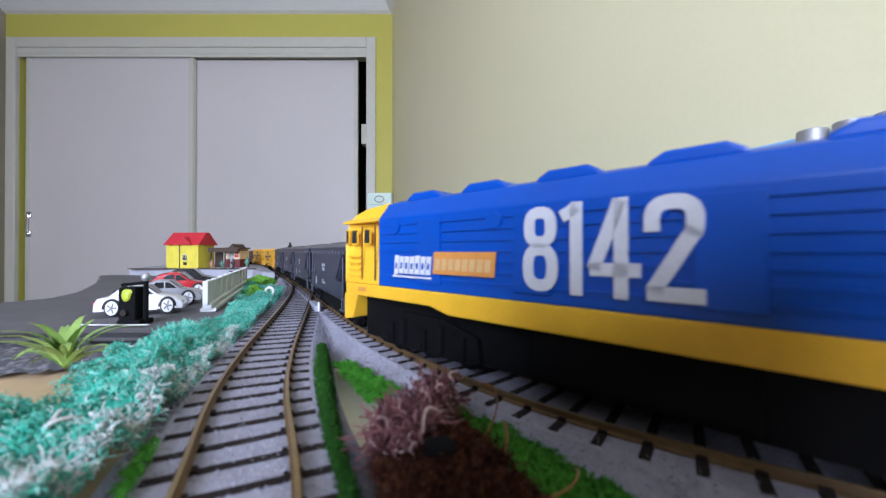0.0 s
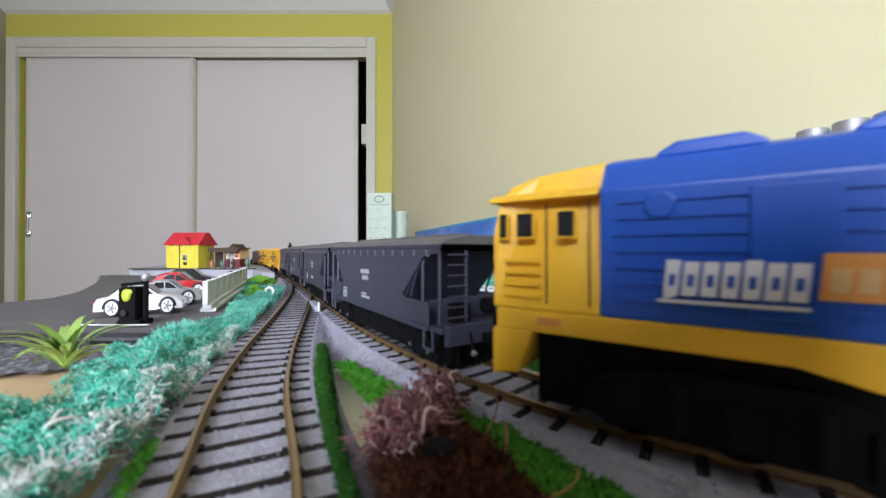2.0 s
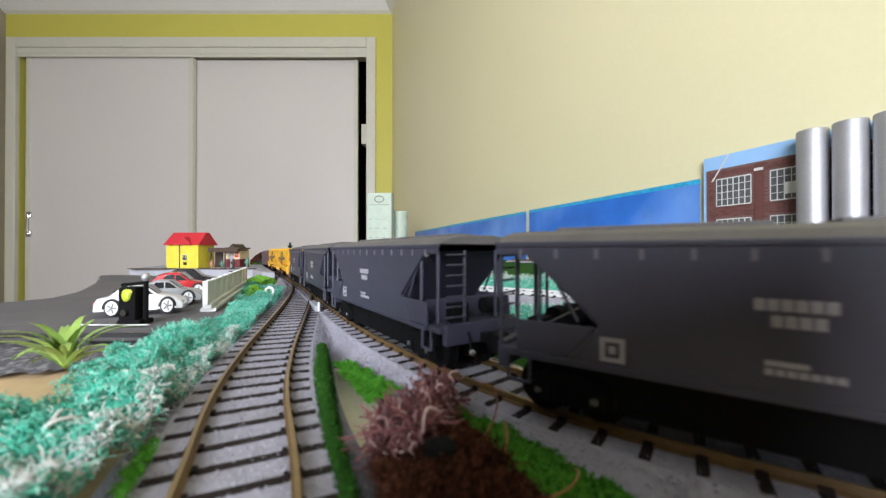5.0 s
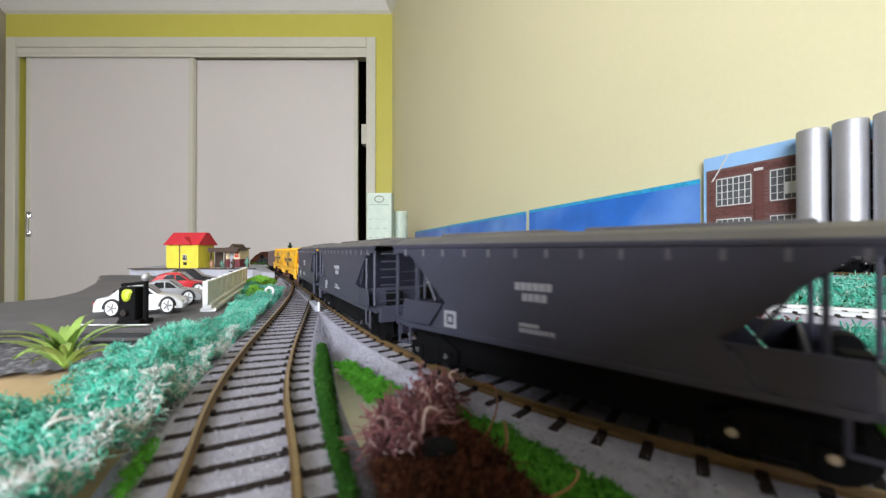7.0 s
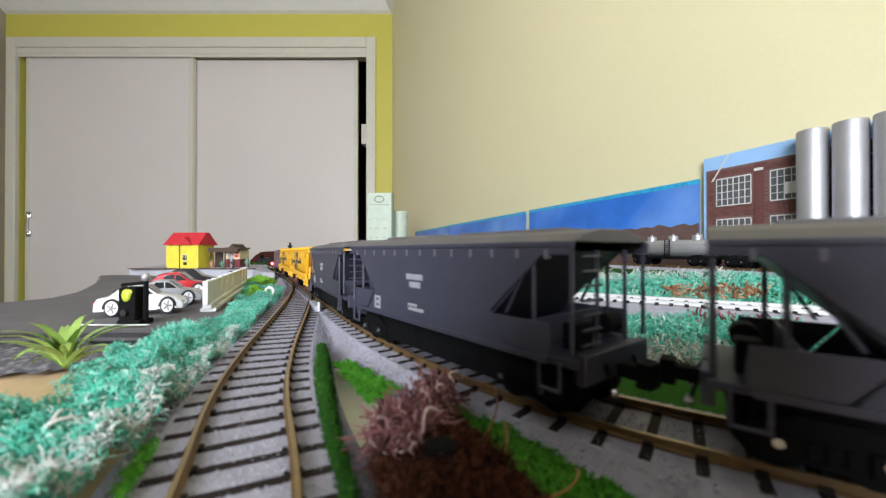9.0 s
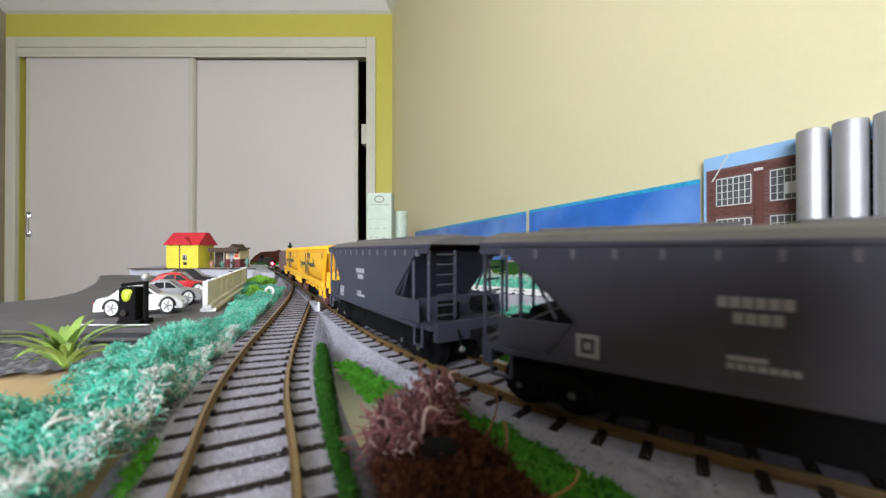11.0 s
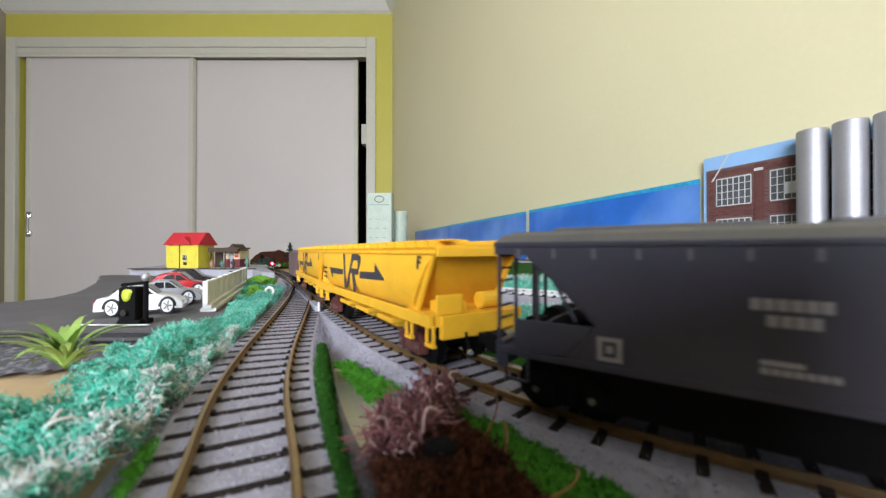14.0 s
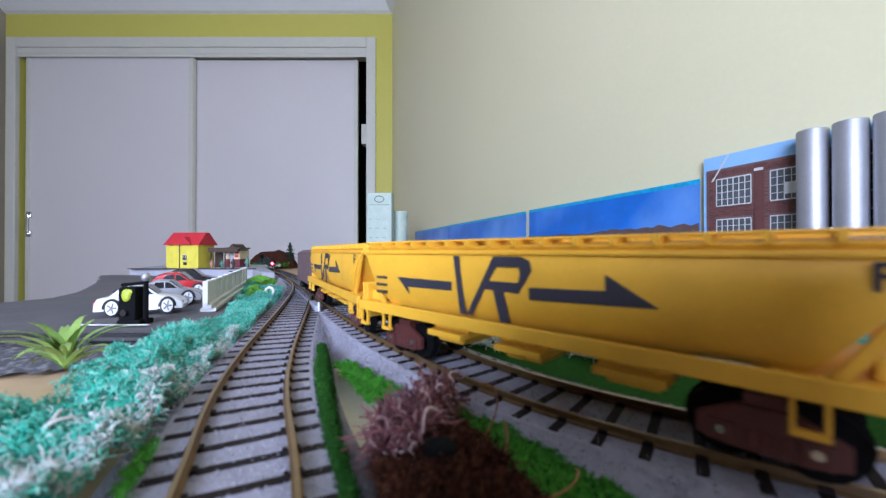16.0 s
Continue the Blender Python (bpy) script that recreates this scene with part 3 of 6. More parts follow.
def locomotive():
    lo = thing("locomotive", "blue and yellow model diesel locomotive with white road number", "model locomotive")
    h = LOCO_L / 2
    W = 0.0163
    # underframe sill
    bm = bmesh.new()
    prism(bm, [(-h + 0.001, 0.0122), (-0.056, 0.0122), (-0.048, 0.0102), (0.048, 0.0102), (0.056, 0.0122), (h - 0.001, 0.0122), (h - 0.001, 0.0168), (-h + 0.001, 0.0168)], -W, W)
    part("sill", bm, M["yellow"], lo, bevel=0.0004)
    # body: blue carbody with sloping roof shoulders
    xs = -h + 0.0228
    bm = bmesh.new()
    prof = [(-W + 0.0004, 0.0168), (-W + 0.0004, 0.0410), (-W + 0.0050, 0.0468), (-0.006, 0.0484), (0.006, 0.0484), (W - 0.0050, 0.0468), (W - 0.0004, 0.0410), (W - 0.0004, 0.0168)]
    prism(bm, prof, xs, h - 0.0228, "x")
    part("carbody", bm, M["blue"], lo, "glossy blue ribbed carbody", bevel=0.0005)
    # horizontal ribs on both sides
    for z in (0.0205, 0.0235, 0.0265, 0.0295, 0.0325, 0.0355, 0.0385):
        part("rib", boxes((xs + 0.003, h - 0.02, -W - 0.0001, -W + 0.0006, z - 0.00035, z + 0.00035), (xs + 0.003, h - 0.02, W - 0.0006, W + 0.0001, z - 0.00035, z + 0.00035)), M["blue"], lo)
    for x in (xs + 0.022, xs + 0.058, xs + 0.096, xs + 0.128):
        part("access_door", boxes((x, x + 0.010, -W - 0.0003, -W + 0.0005, 0.019, 0.0395)), M["blue"], lo, bevel=0.0002)
    for x in (xs + 0.010, xs + 0.052, xs + 0.090):
        bm = rods(((x, -W - 0.0005, 0.0375), (x, -W + 0.0006, 0.0375), 0.0024, 18))
        part("round_vent", bm, M["blue"], lo, bevel=0.0003)
    for k in range(6):
        x = xs + 0.017 + k * 0.026
        bm = bmesh.new()
        prism(bm, [(x - 0.0090, 0.0468), (x - 0.0078, 0.0484), (x - 0.005, 0.0500), (x + 0.005, 0.0500), (x + 0.0078, 0.0484), (x + 0.0090, 0.0468)], -0.0098, 0.0098)
        part("roof_hatch", bm, M["blue"], lo, bevel=0.0008)
    # cabs
    for d in (-1, 1):
        bm = bmesh.new()
        pr = [(d * (h - 0.0228), 0.0168), (d * h, 0.0168), (d * h, 0.0330), (d * (h - 0.0010), 0.0405), (d * (h - 0.0030), 0.0440), (d * (h - 0.0090), 0.0462), (d * (h - 0.0228), 0.0476)]
        prism(bm, pr, -W + 0.0002, W - 0.0002)
        for v in bm.verts:
            if v.co.z > 0.039:
                v.co.y *= 1 - 0.32 * (v.co.z - 0.039) / 0.008
        cab = part("cab", bm, M["yellow"], lo, "bright yellow cab with square windows", bevel=0.0007)
        for x0, x1 in ((0.0020, 0.0036), (0.0062, 0.0096), (0.0150, 0.0182)):
            a, b = sorted((d * (h - x0), d * (h - x1)))
            for sy in (-1, 1):
                fr = part("window", boxes((a - 0.0004, b + 0.0004, sy * (W + 0.0001) - 0.0003, sy * (W + 0.0001) + 0.0003, 0.0320, 0.0378)), M["yellow"], cab)
                part("pane", boxes((a, b, sy * (W + 0.0002) - 0.0003, sy * (W + 0.0002) + 0.0003, 0.0324, 0.0374)), M["carglass"], cab)
        for xx in (0.0124, 0.0210):
            part("door_seam", boxes((d * (h - xx) - 0.00012, d * (h - xx) + 0.00012, -W - 0.0001, -W + 0.0004, 0.0185, 0.0390)), M["redox"], cab)
        a, b = sorted((d * (h + 0.0008), d * (h - 0.0226)))
        bm = bmesh.new()
        prism(bm, [(-W - 0.0004, 0.0402), (-W - 0.0003, 0.0409), (-W + 0.0020, 0.0420), (W - 0.0020, 0.0420), (W + 0.0003, 0.0409), (W + 0.0003, 0.0402)], a, b, "x")
        part("roof_lip", bm, M["yellow"], cab, bevel=0.0002)
        part("marker_plate", boxes((min(d * (h - 0.0105), d * (h - 0.0155)), max(d * (h - 0.0105), d * (h - 0.0155)), -W - 0.0004, -W + 0.0002, 0.0140, 0.0156)), M["orange"], lo)
        for yy in (-0.0095, -0.0005, 0.0085):
            part("windscreen", boxes((min(d * (h - 0.001), d * (h + 0.0003)), max(d * (h - 0.001), d * (h + 0.0003)), yy - 0.0035, yy + 0.0040, 0.0335, 0.0385)), M["carglass"], cab)
        for z in (0.0195, 0.022, 0.0245, 0.027):
            part("grille_bar", boxes((min(d * (h - 0.003), d * (h - 0.011)), max(d * (h - 0.003), d * (h - 0.011)), -W - 0.0003, -W + 0.0004, z, z + 0.0007)), M["yellow"], cab)
        # pilot with corner step
        bm = bmesh.new()
        prism(bm, [(d * (h - 0.0095), 0.0123), (d * (h - 0.0060), 0.0030), (d * h, 0.0018), (d * h, 0.0123)], -W, W)
        part("pilot", bm, M["yellow"], lo, "yellow end pilot plate", bevel=0.0004)
        coupler(lo, d * h, d)
    # lettering on the viewer's side
    yf = -W - 0.0006
    zn = 0.0198

    def ribbon(bm, pts, w):
        """One painted stroke of even width along a line of points, mitred at its bends."""
        ring = pts[0] == pts[-1]
        p = [Vector(q) for q in (pts[:-1] if ring else pts)]
        n, rows = len(p), []
        for i, q in enumerate(p):
            a = p[i - 1] if ring or i else q
            b = p[(i + 1) % n] if ring or i < n - 1 else q
            d = (b - a).normalized()
            o = Vector((-d.y, d.x)) * w / 2
            if not ring and i in (0, n - 1):
                q = q + d * (w * 0.28 if i else -w * 0.28)
            rows.append([bm.verts.new((c.x, y, c.y)) for c, y in ((q - o, yf), (q + o, yf), (q + o, yf + 0.0003), (q - o, yf + 0.0003))])
        for a, b in zip(rows, rows[1:] + rows[:1] if ring else rows[1:]):
            for i in range(4):
                bm.faces.new((a[i], a[(i + 1) % 4], b[(i + 1) % 4], b[i]))
        if not ring:
            bm.faces.new(rows[0])
            bm.faces.new(rows[-1][::-1])

    def oval(cx, cz, rx, rz, a0=0, a1=360, n=18):
        return [(cx + rx * math.copysign(abs(math.cos(radians(a))) ** 0.75, math.cos(radians(a))), cz + rz * math.copysign(abs(math.sin(radians(a))) ** 0.75, math.sin(radians(a))))
                for a in [a0 + (a1 - a0) * i / n for i in range(n + 1)]]
    w = 0.0028
    digits = {
        "8": (-0.0221, [oval(0.0043, 0.0146, 0.0027, 0.0034), oval(0.0043, 0.0055, 0.0030, 0.0041)]),
        "1": (-0.0123, [[(0.0034, 0.0006), (0.0034, 0.0189)], [(0.0008, 0.0170), (0.0030, 0.0182)]]),
        "4": (-0.0062, [[(0.0064, 0.0006), (0.0064, 0.0189)], [(0.0060, 0.0184), (0.0014, 0.0062)], [(0.0012, 0.0055), (0.0092, 0.0055)]]),
        "2": (0.0048, [oval(0.0046, 0.0145, 0.0033, 0.0036, 190, -25), [(0.0076, 0.0126), (0.0018, 0.0024)], [(0.0012, 0.0014), (0.0086, 0.0014)]]),
    }
    for k, (dx, runs) in digits.items():
        bm = bmesh.new()
        for r in runs:
            r = [(x * 1.06, z * 1.04) for x, z in r]
            if (Vector(r[0]) - Vector(r[-1])).length < 1e-6:
                r[-1] = r[0]
            ribbon(bm, r, w)
        part("road_number", bm, M["letter"], lo, "white painted digit " + k).location = (dx, 0, zn)
    # name panel: slanted white shapes with a rule below, then a framed orange panel, all plain bars
    x0, z0, z1, pw = -0.0728, 0.0219, 0.0276, 0.00262
    bars = []
    for k in range(7):
        x = x0 + k * pw
        tall = 0.0011 if k in (0, 4) else 0.0
        bars.append([(x, z0 - (0.0010 if k == 0 else 0)), (x + 0.0021, z0), (x + 0.0027, z1 + tall * 0.3), (x + 0.0006, z1 + tall * 0.3)])
    bars.append(quad(x0 - 0.0008, x0 + 0.0182, 0.0206, 0.0212))
    decal("name_lettering", bars, M["letter"], lo, yf, "white slanted lettering bars")
    for k in range(7):
        x = x0 + k * pw + 0.0008
        decal("letter_counter", [[(x, z0 + 0.0016), (x + 0.0009, z0 + 0.0016), (x + 0.0011, z0 + 0.0036), (x + 0.0002, z0 + 0.0036)]], M["blue"], lo, yf - 0.0001)
    x1 = x0 + 0.0190
    ob = [[(x1, 0.0224), (x1 + 0.0231, 0.0224), (x1 + 0.0237, 0.0291), (x1 + 0.0006, 0.0291)]]
    decal("name_panel", ob, M["orange"], lo, yf, "orange name panel")
    for k in range(8):
        x = x1 + 0.0010 + k * 0.0027
        decal("panel_bar", [[(x, 0.0236), (x + 0.0019, 0.0236), (x + 0.0023, 0.0270), (x + 0.0004, 0.0270)]], M["tan"], lo, yf - 0.0001)
    # the carbody rides above the bogies
    for ob in lo.children:
        ob.location.z += 0.0068
    # tanks and bogies
    part("fuel_tank", boxes((-0.022, 0.022, -0.0135, 0.0135, 0.0040, 0.0190)), M["black"], lo, bevel=0.0015)
    # black box down towards the rails, filling in the shade below the floor
    part("underfloor_shade", boxes((-h + 0.009, h - 0.009, -0.0115, 0.0115, 0.0032, 0.0190)), M["black"], lo)
    for x in (-0.062, 0.062):
        b = part("bogie", boxes((x - 0.020, x + 0.020, -0.006, 0.006, 0.0050, 0.0110)), M["black"], lo)
        for s in (-1, 1):
            bm = bmesh.new()
            prism(bm, [(x - 0.024, 0.0045), (x - 0.020, 0.0030), (x + 0.020, 0.0030), (x + 0.024, 0.0045), (x + 0.023, 0.0110), (x + 0.010, 0.0150), (x - 0.010, 0.0150), (x - 0.023, 0.0110)], s * 0.0128 - 0.0012, s * 0.0128 + 0.0012)
            for q in (-0.0165, 0, 0.0165):
                box(bm, x + q - 0.0026, x + q + 0.0026, s * 0.0143 - 0.0009, s * 0.0143 + 0.0009, 0.0040, 0.0110)
                rod(bm, (x + q, s * 0.0140, 0.0058), (x + q, s * 0.0158, 0.0058), 0.0017, 10)
            rod(bm, (x - 0.009, s * 0.0145, 0.0045), (x - 0.009, s * 0.0145, 0.0130), 0.0015, 8)
            rod(bm, (x + 0.009, s * 0.0145, 0.0045), (x + 0.009, s * 0.0145, 0.0130), 0.0015, 8)
            part("side_frame", bm, M["black"], b, bevel=0.0003)
        for q in (-0.0165, 0, 0.0165):
            bm = bmesh.new()
            for s in (-1, 1):
                rod(bm, (x + q, s * 0.0070, 0.0060), (x + q, s * 0.0096, 0.0060), 0.0060, 18)
            rod(bm, (x + q, -0.012, 0.006), (x + q, 0.012, 0.006), 0.001, 8)
            part("wheelset", bm, M["black"], b)
    return lo


HOP_L = 0.1064


def coal_hopper():
    hp = thing("hopper_wagon", "dark grey model bogie hopper wagon with white stencils", "model wagon", group="grey hopper wagons")
    h, W, T, B, Q = HOP_L / 2, 0.0160, 0.0384, 0.0136, 0.0218
    e = 0.0225
    for s in (-1, 1):
        # side sheet: cut on a slant at each end, with a solid skirt below
        bm = bmesh.new()
        prism(bm, [(-h + e - 0.006, B), (h - e + 0.006, B), (h - e, Q), (h - 0.0072, T - 0.003), (h, T - 0.003), (h, T - 0.0012), (-h, T - 0.0012), (-h, T - 0.003), (-h + 0.0072, T - 0.003), (-h + e, Q)],
              s * W - 0.0004, s * W + 0.0004)
        part("side_sheet", bm, M["hop"], hp, bevel=0.0002)
        for d in (-1, 1):
            bm = bmesh.new()
            prism(bm, [(d * (h - e + 0.0062), B + 0.0008), (d * (h - 0.0050), B + 0.0008), (d * (h - 0.0050), B + 0.0040), (d * (h - 0.0055), Q - 0.0006), (d * (h - e + 0.0008), Q - 0.0006)], s * W - 0.0006, s * W + 0.0001)
            part("end_skirt", bm, M["hop"], hp, bevel=0.0002)
        part("roof_rim", boxes((-h, h, s * W - 0.0007, s * W + 0.0009, T - 0.0014, T - 0.0002)), M["hop"], hp, bevel=0.0003)
        part("side_sill", boxes((-h + 0.006, h - 0.006, s * W - 0.0007, s * W + 0.0006, B - 0.0008, B + 0.0006)), M["hop"], hp, bevel=0.0002)
        me = mesh_of("rivet_tab", boxes((-0.0004, 0.0004, s * W - 0.0006, s * W + 0.0006, T - 0.0038, T - 0.0018)), M["tab"])
        for k in range(13):
            piece("rivet_tab", me, hp, Matrix.Translation((-h + 0.006 + k * 0.00786, 0, 0)))
    post = mesh_of("end_post", rods(((0, 0, B + 0.002), (0, 0, T - 0.002), 0.0005, 6)), M["hop"])
    rung = mesh_of("ladder_rung", rods(((0, -0.0130, 0), (0, -0.0060, 0), 0.0003, 6)), M["hop"])
    for d in (-1, 1):
        bm = bmesh.new()
        prism(bm, [(d * (h - 0.0066), T - 0.0022), (d * (h - 0.0074), T - 0.0022), (d * (h - e - 0.004), B + 0.004), (d * (h - e - 0.0032), B + 0.004)], -W + 0.0004, W - 0.0004)
        part("slope_sheet", bm, M["hop"], hp)
        for y in (-W + 0.0008, -0.0060, 0.0060, W - 0.0008):
            piece("end_post", post, hp, Matrix.Translation((d * (h - 0.0008), y, 0)))
        for y in (-W + 0.0006, W - 0.0006):
            piece("end_post", post, hp, Matrix.Translation((d * (h - 0.0100), y, 0)))
            part("brace", rods(((d * (h - 0.0180), y, Q), (d * (h - 0.0108), y, T - 0.0035), 0.0004, 6)), M["hop"], hp)
        for k in range(7):
            piece("ladder_rung", rung, hp, Matrix.Translation((d * (h + 0.0002), 0, B + 0.0035 + k * 0.0030)))
        a, b = sorted((d * (h - 0.0114), d * (h - 0.0121)))
        part("end_bulkhead", boxes((a, b, -W + 0.0008, W - 0.0008, B + 0.0006, Q - 0.0008)), M["hop"], hp, bevel=0.0002)
        a, b = sorted((d * h, d * (h - e)))
        part("end_platform", boxes((a, b, -W + 0.0008, W - 0.0008, B - 0.0010, B + 0.0006)), M["hop"], hp, bevel=0.0003)
        part("headstock", boxes((min(d * (h + 0.0010), d * (h - 0.0012)), max(d * (h + 0.0010), d * (h - 0.0012)), -0.0135, 0.0135, B - 0.0045, B + 0.0015)), M["hop"], hp, bevel=0.0003)
        bm = boxes((min(d * (h - 0.004), d * (h - 0.008)), max(d * (h - 0.004), d * (h - 0.008)), -0.008, -0.002, B + 0.0006, B + 0.0065))
        rod(bm, (d * (h - 0.006), 0.005, B + 0.005), (d * (h - 0.006), 0.011, B + 0.005), 0.0026, 12)
        part("brake_gear", bm, M["black"], hp, bevel=0.0003)
        step = rods(((d * (h - 0.003), -W - 0.0002, B), (d * (h - 0.003), -W - 0.0002, 0.0075), 0.0004, 6), ((d * (h - 0.008), -W - 0.0002, B), (d * (h - 0.008), -W - 0.0002, 0.0075), 0.0004, 6),
                    ((d * (h - 0.003), -W - 0.0002, 0.0077), (d * (h - 0.008), -W - 0.0002, 0.0077), 0.0004, 6))
        part("foot_step", step, M["hop"], hp)
        coupler(hp, d * (h + 0.001), d)
        bogie(hp, d * (h - 0.0150), M["black"])
    bm = bmesh.new()
    prism(bm, [(-W, T - 0.0003), (-W + 0.0035, T + 0.0014), (-0.005, T + 0.0026), (0.005, T + 0.0026), (W - 0.0035, T + 0.0014), (W, T - 0.0003)], -h, h, "x")
    part("roof", bm, M["hoproof"], hp, "weathered grey roof", bevel=0.0003)
    for a, b in ((-h + 0.010, -0.004), (0.004, h - 0.010)):
        part("roof_hatch", boxes((a, b, -0.0045, 0.0045, T + 0.002, T + 0.0034)), M["hoproof"], hp, bevel=0.0004)
    for x in (-0.016, 0.016):
        bm = bmesh.new()
        prism(bm, [(x - 0.013, B + 0.003), (x + 0.013, B + 0.003), (x + 0.005, 0.0060), (x - 0.005, 0.0060)], -0.012, 0.012)
        part("discharge_chute", bm, M["black"], hp, bevel=0.0004)
    # oversized black box in place of the deep shade under the wagon
    part("under_wagon_shade", boxes((-h + 0.006, h - 0.006, -0.0118, 0.0118, 0.0032, B - 0.001)), M["black"], hp)
    # stencils on the viewer's side
    yf = -W - 0.0005
    q = []
    for r, n in ((0.0270, 6), (0.0245, 4)):
        q += [quad(-0.0080 + k * 0.0016 + (6 - n) * 0.0010, -0.0067 + k * 0.0016 + (6 - n) * 0.0010, r, r + 0.0018) for k in range(n)]
    q += [quad(-0.0068 + k * 0.0013, -0.0058 + k * 0.0013, 0.0171, 0.0181) for k in range(7)] + [quad(-0.0068, -0.0018, 0.0185, 0.0193)]
    tagged(decal("stencil", q, M["faded"], hp, yf), "small pale stencilled bars", kind="stuff")
    x, z = -0.0308, 0.0150
    decal("data_square", [quad(x, x + 0.0044, z + 0.0038, z + 0.0046), quad(x, x + 0.0044, z, z + 0.0008), quad(x, x + 0.0009, z + 0.0008, z + 0.0038), quad(x + 0.0035, x + 0.0044, z + 0.0008, z + 0.0038), quad(x + 0.0016, x + 0.0028, z + 0.0016, z + 0.0030)],
          M["faded"], hp, yf, "pale square data panel")
    return hp


YEL_L = 0.1346


def grain_hopper():
    hp = thing("grain_hopper", "yellow model grain hopper wagon with dark arrow emblem", "model wagon", group="yellow grain hoppers")
    h, W, T = YEL_L / 2, 0.0166, 0.0388
    e = 0.016
    # bulging side: rounded section, ends raked inwards towards the bottom
    sec = [(W - 0.0026, 0.0175), (W - 0.0009, 0.0205), (W, 0.0245), (W, 0.0310), (W - 0.0010, 0.0348), (W - 0.0026, 0.0370)]
    ring = [(-y, z) for y, z in sec] + [(y, z) for y, z in reversed(sec)]
    bm = bmesh.new()
    rings = []
    for d, k in ((-1, 1), (-1, 0), (1, 0), (1, 1)):
        vs = []
        for y, z in ring:
            cut = e * (0.037 - z) / 0.0195
            x = d * (h - max(0.0006, cut)) if k else d * (h - e - 0.006)
            vs.append(bm.verts.new((x, y, z)))
        rings.append(vs)
    for a, b in zip(rings, rings[1:]):
        for i in range(len(ring)):
            j = (i + 1) % len(ring)
            bm.faces.new((a[i], a[j], b[j], b[i]))
    bm.faces.new(rings[0])
    bm.faces.new(rings[-1][::-1])
    part("tank_body", bm, M["hopyel"], hp, "curved yellow hopper side", bevel=0.0002, smooth=True)
    # roof with walkway and hatch ribs
    bm = bmesh.new()
    prism(bm, [(-W + 0.002, 0.0366), (-W + 0.0015, 0.0374), (-0.006, 0.0384), (0.006, 0.0384), (W - 0.0015, 0.0374), (W - 0.002, 0.0366)], -h, h, "x")
    part("roof", bm, M["hopyel"], hp, bevel=0.0002)
    me = mesh_of("roof_rib", boxes((-0.0005, 0.0005, -W + 0.001, W - 0.001, 0.0374, 0.0392)), M["hopyel"])
    for k in range(17):
        piece("roof_rib", me, hp, Matrix.Translation((-h + 0.004 + k * 0.0079, 0, 0)))
    for s in (-1, 1):
        part("walkway", boxes((-h - 0.0015, h + 0.0015, s * 0.0105 - 0.0022, s * 0.0105 + 0.0022, 0.0390, 0.0396)), M["hopyel"], hp, bevel=0.0002)
        part("side_sill", boxes((-h, h, s * W - 0.0012, s * W + 0.0004, 0.0145, 0.0180)), M["hopyel"], hp, bevel=0.0003)
        part("cant_rail", boxes((-h, h, s * (W - 0.0010) - 0.0005, s * (W - 0.0010) + 0.0006, 0.0352, 0.0360)), M["hopyel"], hp, bevel=0.0002)
    part("hatch_cover", boxes((-h + 0.012, h - 0.012, -0.0042, 0.0042, 0.0384, 0.0400)), M["hopyel"], hp, bevel=0.0004)
    for d in (-1, 1):
        a, b = sorted((d * h, d * (h - e - 0.004)))
        part("end_platform", boxes((a, b, -W + 0.0012, W - 0.0012, 0.0145, 0.0178)), M["hopyel"], hp, bevel=0.0003)
        bm = bmesh.new()
        for y in (-W + 0.0016, W - 0.0016):
            prism(bm, [(d * (h - 0.0006), 0.0360), (d * (h - 0.0026), 0.0360), (d * (h - 0.0135), 0.0176), (d * (h - 0.0115), 0.0176)], y - 0.0006, y + 0.0006)
        part("end_strut", bm, M["hopyel"], hp, bevel=0.0002)
        part("end_beam", boxes((min(d * (h + 0.0004), d * (h - 0.0016)), max(d * (h + 0.0004), d * (h - 0.0016)), -W + 0.0014, W - 0.0014, 0.0345, 0.0372)), M["hopyel"], hp, bevel=0.0003)
        bm = boxes((min(d * (h - 0.001), d * (h - 0.009)), max(d * (h - 0.001), d * (h - 0.009)), -0.0125, -0.0045, 0.0178, 0.0213))
        rod(bm, (d * (h - 0.005), 0.003, 0.0206), (d * (h - 0.005), 0.011, 0.0206), 0.0027, 14)
        box(bm, min(d * (h - 0.0005), d * (h - 0.0015)), max(d * (h - 0.0005), d * (h - 0.0015)), -W + 0.0016, -0.006, 0.0178, 0.0235)
        part("brake_gear", bm, M["hopyel"], hp, bevel=0.0004)
        for x in (0.002, 0.0155):
            bm = boxes((d * (h - x) - 0.0022, d * (h - x) + 0.0022, -W - 0.0004, -W + 0.0012, 0.0088, 0.0098), (d * (h - x) - 0.0022, d * (h - x) - 0.0015, -W - 0.0002, -W + 0.0008, 0.0098, 0.0150),
                       (d * (h - x) + 0.0015, d * (h - x) + 0.0022, -W - 0.0002, -W + 0.0008, 0.0098, 0.0150))
            part("foot_step", bm, M["hopyel"], hp, bevel=0.0002)
        part("headstock", boxes((min(d * (h + 0.001), d * (h - 0.001)), max(d * (h + 0.001), d * (h - 0.001)), -0.014, 0.014, 0.0110, 0.0178)), M["hopyel"], hp, bevel=0.0003)
        coupler(hp, d * (h + 0.001), d)
        bogie(hp, d * (h - 0.0205), M["redox"])
